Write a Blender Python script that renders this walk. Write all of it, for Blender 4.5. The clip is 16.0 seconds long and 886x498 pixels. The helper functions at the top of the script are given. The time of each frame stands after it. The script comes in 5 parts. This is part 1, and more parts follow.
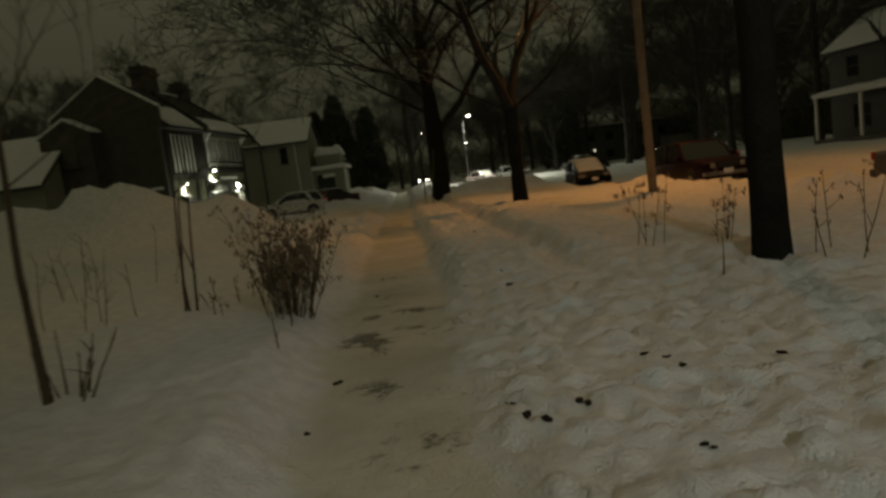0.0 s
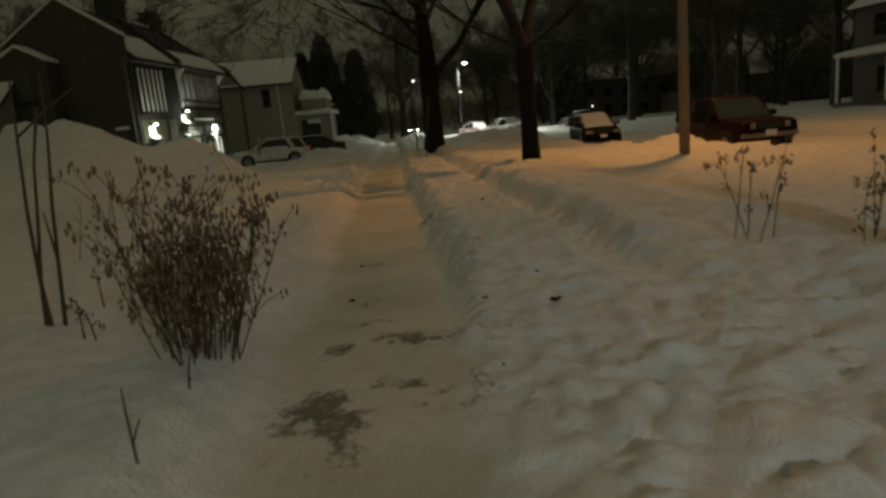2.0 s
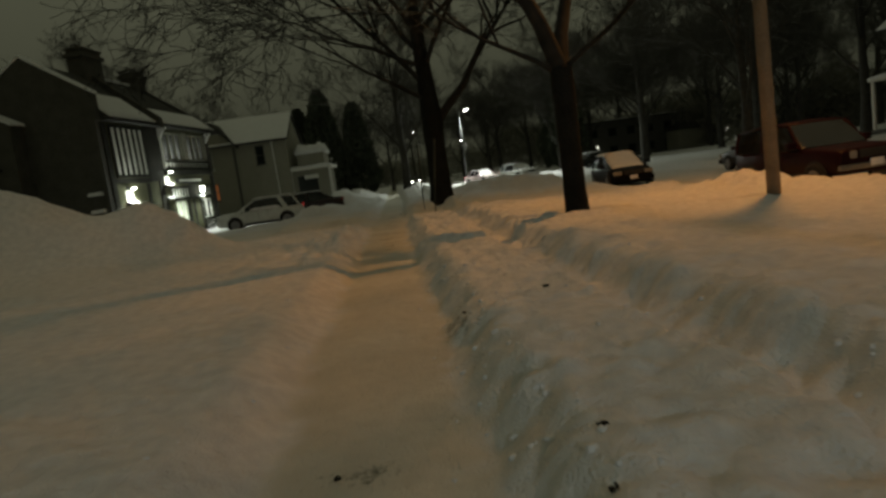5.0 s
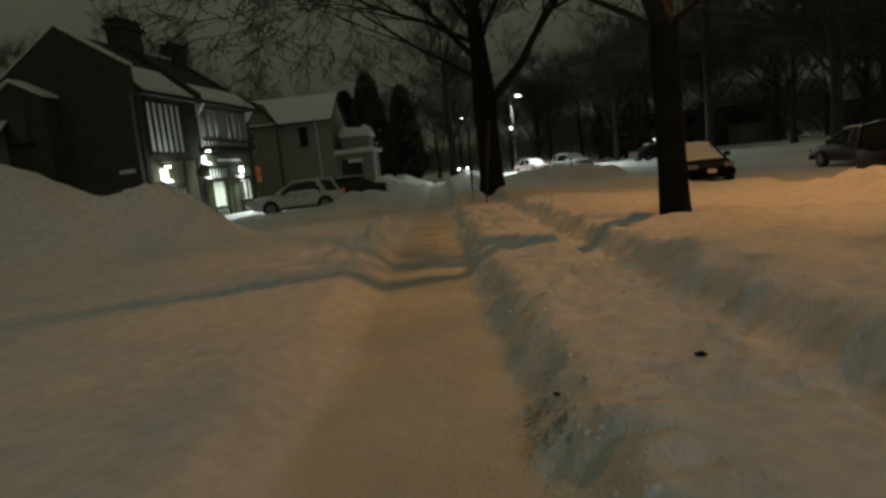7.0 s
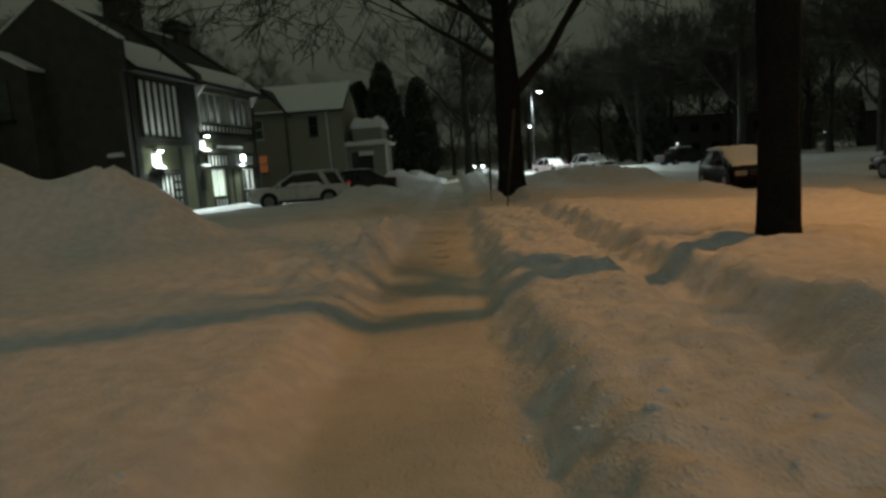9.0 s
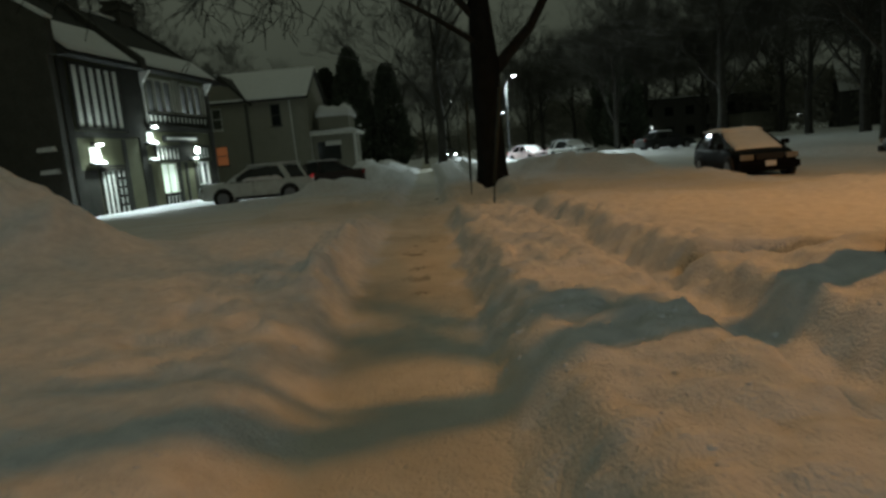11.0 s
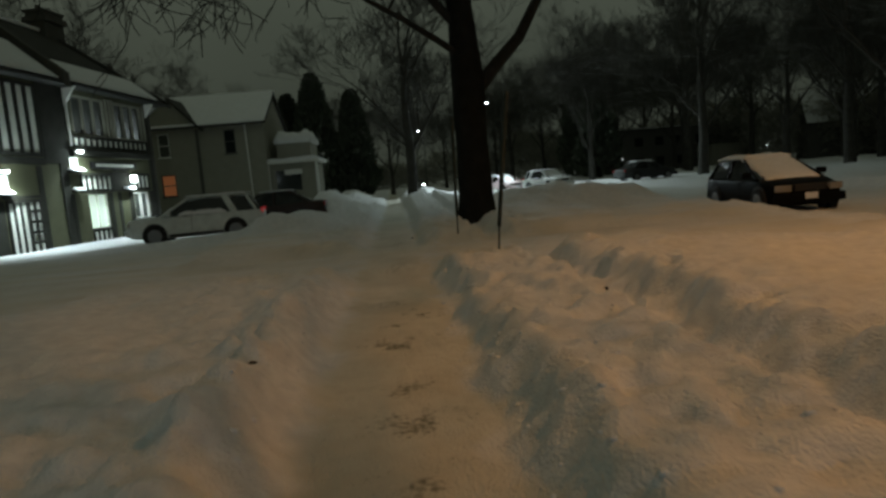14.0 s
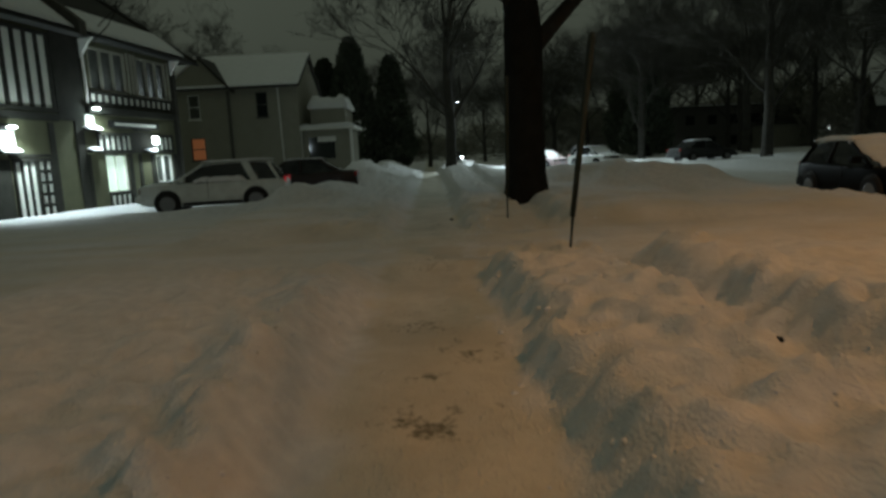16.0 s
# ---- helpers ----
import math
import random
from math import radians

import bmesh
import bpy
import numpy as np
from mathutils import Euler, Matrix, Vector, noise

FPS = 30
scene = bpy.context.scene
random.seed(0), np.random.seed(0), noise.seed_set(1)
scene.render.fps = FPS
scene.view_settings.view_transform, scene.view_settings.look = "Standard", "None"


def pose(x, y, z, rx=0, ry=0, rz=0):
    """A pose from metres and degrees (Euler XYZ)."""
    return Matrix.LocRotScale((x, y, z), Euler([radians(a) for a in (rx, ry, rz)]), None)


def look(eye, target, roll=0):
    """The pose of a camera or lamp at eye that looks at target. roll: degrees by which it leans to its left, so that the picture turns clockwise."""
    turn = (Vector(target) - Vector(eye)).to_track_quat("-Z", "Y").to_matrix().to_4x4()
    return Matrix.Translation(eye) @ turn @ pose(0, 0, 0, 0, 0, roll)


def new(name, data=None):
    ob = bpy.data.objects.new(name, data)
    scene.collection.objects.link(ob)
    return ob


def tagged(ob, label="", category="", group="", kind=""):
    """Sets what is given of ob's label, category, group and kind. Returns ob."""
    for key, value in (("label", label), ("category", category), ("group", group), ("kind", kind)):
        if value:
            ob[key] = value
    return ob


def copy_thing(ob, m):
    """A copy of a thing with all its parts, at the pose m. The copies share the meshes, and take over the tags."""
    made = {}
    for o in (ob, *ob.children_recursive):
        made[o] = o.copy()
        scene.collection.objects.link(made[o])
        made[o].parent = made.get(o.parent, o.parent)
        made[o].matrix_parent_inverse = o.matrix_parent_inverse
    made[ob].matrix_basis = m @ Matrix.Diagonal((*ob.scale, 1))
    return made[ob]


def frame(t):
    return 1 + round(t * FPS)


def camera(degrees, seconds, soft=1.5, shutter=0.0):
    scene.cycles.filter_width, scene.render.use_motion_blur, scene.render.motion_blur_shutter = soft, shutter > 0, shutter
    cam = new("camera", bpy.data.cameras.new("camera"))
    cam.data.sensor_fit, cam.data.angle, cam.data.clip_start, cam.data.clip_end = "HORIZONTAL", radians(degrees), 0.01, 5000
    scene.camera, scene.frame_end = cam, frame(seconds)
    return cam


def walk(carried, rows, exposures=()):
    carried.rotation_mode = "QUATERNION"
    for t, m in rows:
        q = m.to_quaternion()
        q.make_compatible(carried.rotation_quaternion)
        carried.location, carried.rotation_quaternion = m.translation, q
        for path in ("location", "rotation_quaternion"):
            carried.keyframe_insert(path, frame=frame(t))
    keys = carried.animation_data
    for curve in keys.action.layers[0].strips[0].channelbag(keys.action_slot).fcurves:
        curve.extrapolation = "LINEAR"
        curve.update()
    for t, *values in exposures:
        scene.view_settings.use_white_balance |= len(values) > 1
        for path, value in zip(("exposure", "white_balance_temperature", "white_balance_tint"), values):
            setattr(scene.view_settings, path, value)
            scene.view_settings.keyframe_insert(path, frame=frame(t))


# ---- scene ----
# camera and walk: seconds, x, y, z, yaw, pitch, roll
cam = camera(69.9, 16.0, soft=2.9, shutter=0.5)
ROWS = [
    (0.0, -0.120, 1.129, 1.477, -4.89, -6.63, 7.27),
    (0.5, -0.059, 1.898, 1.418, -7.45, -8.80, 6.72),
    (1.0, -0.047, 2.592, 1.447, -7.31, -10.29, 5.21),
    (1.5, -0.029, 3.312, 1.416, -7.99, -11.37, 6.31),
    (2.0, -0.083, 3.862, 1.486, -5.76, -11.08, 5.08),
    (2.5, -0.026, 4.635, 1.476, -7.23, -10.97, 7.82),
    (3.0, -0.104, 5.022, 1.549, -7.14, -10.38, 6.52),
    (3.5, -0.023, 5.829, 1.506, -6.11, -7.64, 8.51),
    (4.0, -0.042, 6.389, 1.536, -5.06, -5.77, 6.42),
    (4.2, -0.037, 6.665, 1.522, -6.26, -6.65, 6.67),
    (6.3, 0.086, 9.514, 1.451, -3.97, -6.62, 9.87),
    (6.5, 0.064, 9.767, 1.455, -2.84, -7.62, 8.72),
    (7.0, 0.040, 10.282, 1.450, -1.49, -7.26, 6.06),
    (7.5, 0.061, 10.949, 1.475, -3.13, -4.93, 7.32),
    (8.0, 0.072, 11.540, 1.475, -0.59, -3.27, 4.22),
    (8.5, 0.104, 12.313, 1.410, -1.06, -5.22, 5.49),
    (8.7, 0.094, 12.543, 1.383, -0.15, -6.87, 3.92),
    (10.8, 0.075, 14.991, 1.407, -1.14, -8.37, 4.87),
    (11.0, 0.050, 15.271, 1.430, -2.73, -8.64, 4.94),
    (11.5, 0.085, 15.756, 1.434, -2.72, -10.09, 5.86),
    (12.0, 0.059, 16.347, 1.449, -2.37, -9.55, 5.57),
    (12.5, 0.077, 16.907, 1.442, -2.62, -8.84, 5.83),
    (13.0, -0.019, 17.552, 1.427, -2.95, -6.60, 5.20),
    (13.5, -0.043, 18.188, 1.405, -3.89, -8.89, 4.23),
    (14.0, -0.080, 18.932, 1.420, -5.86, -6.18, 4.76),
    (14.5, -0.085, 19.458, 1.416, -2.96, -6.96, 3.96),
    (15.0, -0.114, 20.045, 1.442, -3.32, -6.48, 2.79),
    (15.5, -0.099, 20.663, 1.407, -2.87, -9.55, 2.44),
    (16.0, -0.054, 21.299, 1.412, -2.51, -8.38, 2.79),
]
walk(cam, [(t, pose(x, y, z, 90 + pitch, roll, yaw)) for t, x, y, z, yaw, pitch, roll in ROWS],
     exposures=((0.0, -0.32, 8400, 12), (1.5, -0.04, 7800, 12), (4.0, 0.04, 7400, 12), (8.0, -0.04, 6550, 10), (11.0, 0.09, 6150, 8), (12.0, 0.08, 6100, 8), (13.0, -0.02, 6050, 9), (14.0, 0.05, 6050, 9), (16.0, 0.07, 6000, 9)))

# ---- world and lights ----
world = bpy.data.worlds.new("night_sky")
scene.world = world
world.use_nodes = True
wn, wl = world.node_tree.nodes, world.node_tree.links
bg = wn["Background"]
wtex = wn.new("ShaderNodeTexCoord")
wnoise = wn.new("ShaderNodeTexNoise")
wnoise.inputs["Scale"].default_value, wnoise.inputs["Detail"].default_value = 1.6, 5
wramp = wn.new("ShaderNodeValToRGB")
wramp.color_ramp.elements[0].position, wramp.color_ramp.elements[1].position = 0.3, 0.75
wramp.color_ramp.elements[0].color = (0.036, 0.040, 0.028, 1)
wramp.color_ramp.elements[1].color = (0.055, 0.061, 0.043, 1)
wl.new(wtex.outputs["Generated"], wnoise.inputs["Vector"])
wl.new(wnoise.outputs["Fac"], wramp.inputs["Fac"])
wl.new(wramp.outputs["Color"], bg.inputs["Color"])
# an overcast sky is brighter overhead than at the horizon
wsep, wrise = wn.new("ShaderNodeSeparateXYZ"), wn.new("ShaderNodeMapRange")
wl.new(wtex.outputs["Generated"], wsep.inputs[0])
wl.new(wsep.outputs["Z"], wrise.inputs["Value"])
wrise.inputs["From Min"].default_value, wrise.inputs["From Max"].default_value = 0.05, 0.95
wrise.inputs["To Min"].default_value, wrise.inputs["To Max"].default_value = 0.72, 2.7
wl.new(wrise.outputs["Result"], bg.inputs["Strength"])

SODIUM, COOL, WHITE = (1.0, 0.42, 0.10), (0.82, 0.94, 1.0), (0.86, 1.0, 0.95)


def lamp(kind, name, place, watts, colour, size=0.12, aim=None, cone=150, blend=0.7):
    data = bpy.data.lights.new(name, kind)
    data.energy, data.color = watts, colour
    data.shadow_soft_size = size
    if kind == "SPOT":
        data.spot_size, data.spot_blend = radians(cone), blend
    ob = new(name, data)
    ob.matrix_world = look(place, aim) if aim else pose(*place)
    return ob


LAMP_AT = (8.75, 21.1, 10.4)
lamp("SPOT", "sodium_light", (LAMP_AT[0], LAMP_AT[1], LAMP_AT[2] - 0.22), 2000, SODIUM, 0.20, (10.0, 20.4, 0), 174, 0.62)
# Unseen lamp, added for the cool light on the near snow.
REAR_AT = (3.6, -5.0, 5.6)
lamp("SPOT", "assumed_rear_light", (REAR_AT[0], REAR_AT[1], REAR_AT[2] - 0.22), 960, COOL, 0.15, (6.0, 5.8, 0), 92, 0.5)
FAR_AT = (10.1, 75.9, 7.9)
lamp("SPOT", "far_street_light", (FAR_AT[0], FAR_AT[1], FAR_AT[2] - 0.2), 5500, WHITE, 0.5, (11.5, 71.0, 0), 150)

# ---- materials ----


def material(name, colour, rough=0.8, metal=0.0, grain=0.15, scale=20.0, bump=0.0, spec=0.3, snow=0.0, coat=0.0, blotch=2.0):
    """A surface with grain and blotches; snow above 0 lays snow on faces that look up."""
    m = bpy.data.materials.new(name)
    m.use_nodes = True
    n, l = m.node_tree.nodes, m.node_tree.links
    b = n["Principled BSDF"]
    b.inputs["Roughness"].default_value, b.inputs["Metallic"].default_value = rough, metal
    b.inputs["Specular IOR Level"].default_value = spec
    b.inputs["Coat Weight"].default_value = coat
    tex = n.new("ShaderNodeTexCoord")
    fine, broad = n.new("ShaderNodeTexNoise"), n.new("ShaderNodeTexNoise")
    fine.inputs["Scale"].default_value, fine.inputs["Detail"].default_value = scale, 6
    broad.inputs["Scale"].default_value, broad.inputs["Detail"].default_value = blotch, 3
    for t in (fine, broad):
        l.new(tex.outputs["Object"], t.inputs["Vector"])
    add = n.new("ShaderNodeMath")
    l.new(fine.outputs["Fac"], add.inputs[0]), l.new(broad.outputs["Fac"], add.inputs[1])
    span = n.new("ShaderNodeMapRange")
    span.inputs["From Min"].default_value, span.inputs["From Max"].default_value = 0.6, 1.4
    span.inputs["To Min"].default_value, span.inputs["To Max"].default_value = 1 - grain, 1 + grain
    l.new(add.outputs[0], span.inputs["Value"])
    mix = n.new("ShaderNodeMix")
    mix.data_type, mix.blend_type = "RGBA", "MULTIPLY"
    mix.inputs[0].default_value = 1.0
    mix.inputs[6].default_value = (*colour, 1)
    l.new(span.outputs["Result"], mix.inputs[7])
    out = mix.outputs[2]
    if snow > 0:
        geo, sep = n.new("ShaderNodeNewGeometry"), n.new("ShaderNodeSeparateXYZ")
        l.new(geo.outputs["Normal"], sep.inputs[0])
        up = n.new("ShaderNodeMath")
        up.operation = "MULTIPLY_ADD"
        l.new(fine.outputs["Fac"], up.inputs[0])
        up.inputs[1].default_value = 0.5
        l.new(sep.outputs["Z"], up.inputs[2])
        cut = n.new("ShaderNodeMapRange")
        cut.inputs["From Min"].default_value, cut.inputs["From Max"].default_value = 1.25 - snow, 1.35 - snow
        l.new(up.outputs[0], cut.inputs["Value"])
        white = n.new("ShaderNodeMix")
        white.data_type = "RGBA"
        l.new(cut.outputs["Result"], white.inputs[0])
        l.new(out, white.inputs[6])
        white.inputs[7].default_value = (0.72, 0.74, 0.76, 1)
        out = white.outputs[2]
    l.new(out, b.inputs["Base Color"])
    if bump:
        bp = n.new("ShaderNodeBump")
        bp.inputs["Strength"].default_value, bp.inputs["Distance"].default_value = 0.6, bump
        l.new(fine.outputs["Fac"], bp.inputs["Height"])
        l.new(bp.outputs["Normal"], b.inputs["Normal"])
    return m


def glowing(name, colour, strength):
    m = bpy.data.materials.new(name)
    m.use_nodes = True
    b = m.node_tree.nodes["Principled BSDF"]
    b.inputs["Base Color"].default_value = (*colour, 1)
    b.inputs["Emission Color"].default_value = (*colour, 1)
    b.inputs["Emission Strength"].default_value = strength
    return m


def glass(name, tint=(0.02, 0.025, 0.025)):
    m = bpy.data.materials.new(name)
    m.use_nodes = True
    b = m.node_tree.nodes["Principled BSDF"]
    b.inputs["Base Color"].default_value = (*tint, 1)
    b.inputs["Roughness"].default_value = 0.06
    b.inputs["Specular IOR Level"].default_value = 0.6
    return m


def snow_material():
    """Snow; the attribute packed tells trodden, dirty snow and a drawn pole shadow from fresh snow."""
    m = bpy.data.materials.new("snow_ground")
    m.use_nodes = True
    n, l = m.node_tree.nodes, m.node_tree.links
    b = n["Principled BSDF"]
    b.inputs["Roughness"].default_value = 0.85
    b.inputs["Specular IOR Level"].default_value = 0.25
    geo, att = n.new("ShaderNodeNewGeometry"), n.new("ShaderNodeAttribute")
    att.attribute_name = "packed"
    broad, mid, fine = (n.new("ShaderNodeTexNoise") for _ in range(3))
    for t, s, d in ((broad, 0.9, 4), (mid, 7.0, 6), (fine, 45.0, 4)):
        t.inputs["Scale"].default_value, t.inputs["Detail"].default_value = s, d
        l.new(geo.outputs["Position"], t.inputs["Vector"])
    clean = n.new("ShaderNodeValToRGB")
    clean.color_ramp.elements[0].position, clean.color_ramp.elements[1].position = 0.3, 0.7
    clean.color_ramp.elements[0].color = (0.66, 0.67, 0.69, 1)
    clean.color_ramp.elements[1].color = (0.82, 0.82, 0.83, 1)
    l.new(mid.outputs["Fac"], clean.inputs["Fac"])
    dirty = n.new("ShaderNodeValToRGB")
    e = dirty.color_ramp.elements
    e[0].position, e[1].position = 0.28, 0.62
    e[0].color, e[1].color = (0.55, 0.525, 0.45, 1), (0.72, 0.69, 0.61, 1)
    l.new(broad.outputs["Fac"], dirty.inputs["Fac"])
    soil = n.new("ShaderNodeMapRange")
    soil.inputs["From Min"].default_value, soil.inputs["From Max"].default_value = 0.45, 0.75
    soil.inputs["To Max"].default_value = 0.6
    l.new(mid.outputs["Fac"], soil.inputs["Value"])
    d2 = n.new("ShaderNodeMix")
    d2.data_type = "RGBA"
    l.new(soil.outputs["Result"], d2.inputs[0])
    l.new(dirty.outputs["Color"], d2.inputs[6])
    d2.inputs[7].default_value = (0.58, 0.55, 0.47, 1)
    mix = n.new("ShaderNodeMix")
    mix.data_type = "RGBA"
    l.new(att.outputs["Fac"], mix.inputs[0])
    l.new(clean.outputs["Color"], mix.inputs[6]), l.new(d2.outputs[2], mix.inputs[7])
    # this attribute holds scraped-up soil and the drawn pole shadow
    att2 = n.new("ShaderNodeAttribute")
    att2.attribute_name = "soil"
    earth = n.new("ShaderNodeMix")
    earth.data_type = "RGBA"
    specks = n.new("ShaderNodeTexNoise")
    specks.inputs["Scale"].default_value, specks.inputs["Detail"].default_value = 24.0, 8
    l.new(geo.outputs["Position"], specks.inputs["Vector"])
    lot = n.new("ShaderNodeMath")
    lot.operation = "MULTIPLY_ADD"
    l.new(att2.outputs["Fac"], lot.inputs[0])
    lot.inputs[1].default_value = 0.5
    l.new(specks.outputs["Fac"], lot.inputs[2])
    cut = n.new("ShaderNodeMapRange")
    cut.inputs["From Min"].default_value, cut.inputs["From Max"].default_value = 0.68, 0.96
    cut.inputs["To Max"].default_value = 0.8
    l.new(lot.outputs[0], cut.inputs["Value"])
    l.new(cut.outputs["Result"], earth.inputs[0])
    l.new(mix.outputs[2], earth.inputs[6])
    earth.inputs[7].default_value = (0.10, 0.098, 0.062, 1)
    l.new(earth.outputs[2], b.inputs["Base Color"])
    hsum = n.new("ShaderNodeMath")
    hsum.operation = "MULTIPLY_ADD"
    l.new(mid.outputs["Fac"], hsum.inputs[0])
    hsum.inputs[1].default_value = 1.6
    l.new(fine.outputs["Fac"], hsum.inputs[2])
    bp = n.new("ShaderNodeBump")
    bp.inputs["Strength"].default_value, bp.inputs["Distance"].default_value = 0.75, 0.03
    l.new(hsum.outputs[0], bp.inputs["Height"])
    l.new(bp.outputs["Normal"], b.inputs["Normal"])
    return m


SNOW_GROUND = snow_material()
SNOW = material("snow", (0.74, 0.75, 0.77), 0.85, grain=0.08, scale=14, bump=0.03, blotch=3)
BARK = material("bark", (0.019, 0.019, 0.017), 0.95, grain=0.5, scale=26, bump=0.05, spec=0.05)
BARK_SNOWY = material("bark_snowy", (0.030, 0.029, 0.026), 0.95, spec=0.1, grain=0.4, scale=6, snow=0.18)
# Bark of the far trees, paler than near bark: haze put into its colour.
HAZE_BARK = material("haze_bark_snowy", (0.055, 0.053, 0.046), 0.95, grain=0.4, scale=4, snow=0.20)
TWIG = material("dry_stem", (0.085, 0.062, 0.042), 0.9, grain=0.4, scale=40)
SEED = material("dry_seed_head", (0.17, 0.12, 0.075), 0.95, grain=0.5, scale=60)
POLE_WOOD = material("weathered_pole_wood", (0.21, 0.165, 0.12), 0.9, grain=0.35, scale=30, bump=0.01)
TIMBER = material("black_timber", (0.030, 0.030, 0.025), 0.9, grain=0.3, scale=30, bump=0.005, spec=0.1)
STUCCO = material("white_stucco", (0.66, 0.68, 0.62), 0.9, grain=0.12, scale=35, bump=0.01)
TAN = material("olive_stucco", (0.075, 0.077, 0.042), 0.9, grain=0.2, scale=18, bump=0.01)
DARK_BRICK = material("dark_brick", (0.070, 0.068, 0.058), 0.9, grain=0.3, scale=12, bump=0.01)
SHINGLE = material("dark_shingle", (0.045, 0.045, 0.041), 0.9, grain=0.3, scale=15, bump=0.02)
SIDING = material("grey_siding", (0.27, 0.265, 0.215), 0.8, grain=0.1, scale=9)
SIDING_DARK = material("dark_siding", (0.10, 0.10, 0.09), 0.85, grain=0.15, scale=9)
TRIM = material("white_trim", (0.70, 0.70, 0.66), 0.6, grain=0.05)
WINDOW = glass("window_glass")
PALE_WINDOW = material("curtained_glass", (0.075, 0.08, 0.07), 0.25, grain=0.3, scale=5)
BRIGHT_WINDOW = glowing("lit_window", (0.80, 0.95, 0.78), 0.55)
ORANGE_WINDOW = glowing("orange_lit_window", (1.0, 0.34, 0.13), 0.06)
BULB = glowing("white_lamp_glow", (0.90, 1.0, 0.93), 14)
BULB_SMALL = glowing("small_lamp_glow", (0.92, 1.0, 0.9), 1.2)
TAIL = glowing("red_tail_light", (1.0, 0.05, 0.06), 0.12)
STEEL = material("galvanised_steel", (0.10, 0.105, 0.105), 0.7, metal=0.3, grain=0.15)
STAKE_PAINT = material("dark_green_paint", (0.02, 0.028, 0.022), 0.6, grain=0.3)
RUBBER = material("tyre_rubber", (0.018, 0.018, 0.018), 0.85, grain=0.2)
ALLOY = material("alloy_rim", (0.22, 0.225, 0.23), 0.5, metal=0.7, grain=0.1)
CAR_GLASS = glass("car_glass", (0.012, 0.014, 0.015))
CHROME = material("dull_chrome", (0.22, 0.22, 0.22), 0.35, metal=0.9, grain=0.1)
TRIM_BLACK = material("black_plastic", (0.02, 0.02, 0.02), 0.6, grain=0.1)
PLATE = material("number_plate", (0.62, 0.64, 0.66), 0.5, grain=0.1)
HEADLIGHT = material("headlight_lens", (0.22, 0.21, 0.19), 0.15, grain=0.1, coat=0.5)
REDLENS = material("tail_lens", (0.35, 0.02, 0.02), 0.2, grain=0.1)
DEBRIS = material("dark_leaf_clod", (0.020, 0.016, 0.012), 0.95, grain=0.4, scale=50)
# Far twigs coloured pale to hold the haze that veils them.
THICKET = material("haze_thicket_twigs", (0.26, 0.255, 0.215), 0.95, grain=0.5, scale=1.5)
CONIFER = material("conifer_foliage", (0.075, 0.09, 0.065), 0.9, grain=0.4, scale=3)


def paint(name, colour, spec=0.3):
    return material(name, colour, 0.45, grain=0.15, scale=4, spec=spec, coat=spec * 0.25)


# ---- building blocks ----


def thing(name, m, label, category, group="", kind=""):
    ob = new(name)
    ob.matrix_world = m
    return tagged(ob, label, category, group, kind)


def part(name, bm, mat, parent=None, label="", smooth=False, local=None):
    """Links a bmesh as one mesh object under a thing or a part."""
    me = bpy.data.meshes.new(name)
    bm.to_mesh(me)
    bm.free()
    return mesh_part(name, me, mat, parent, label, smooth, local)


def mesh_part(name, me, mat, parent=None, label="", smooth=False, local=None):
    me.materials.append(mat)
    if smooth:
        me.polygons.foreach_set("use_smooth", [True] * len(me.polygons))
    ob = new(name, me)
    if parent is not None:
        ob.parent = parent
    if local is not None:
        ob.matrix_basis = local
    return tagged(ob, label)


def box(x0, x1, y0, y1, z0, z1, bevel=0.0, bm=None):
    bm = bm or bmesh.new()
    v = [bm.verts.new((x, y, z)) for z in (z0, z1) for y in (y0, y1) for x in (x0, x1)]
    faces = [bm.faces.new([v[i] for i in q]) for q in ((0, 2, 3, 1), (4, 5, 7, 6), (0, 1, 5, 4), (2, 6, 7, 3), (0, 4, 6, 2), (1, 3, 7, 5))]
    if bevel:
        edges = list({e for f in faces for e in f.edges})
        bmesh.ops.bevel(bm, geom=edges, offset=bevel, segments=2, affect="EDGES", profile=0.6)
    return bm


def prism(outline, y0, y1, bm=None):
    """A shape in x and z, drawn out along y."""
    bm = bm or bmesh.new()
    a = [bm.verts.new((x, y0, z)) for x, z in outline]
    b = [bm.verts.new((x, y1, z)) for x, z in outline]
    bm.faces.new(a), bm.faces.new(b[::-1])
    for i in range(len(a)):
        j = (i + 1) % len(a)
        bm.faces.new((a[j], a[i], b[i], b[j]))
    bmesh.ops.recalc_face_normals(bm, faces=bm.faces)
    return bm


def prism_x(outline, x0, x1):
    """A shape in y and z, drawn out along x."""
    bm = prism(outline, x0, x1)
    for v in bm.verts:
        v.co = Vector((v.co.y, v.co.x, v.co.z))
    bmesh.ops.recalc_face_normals(bm, faces=bm.faces)
    return bm


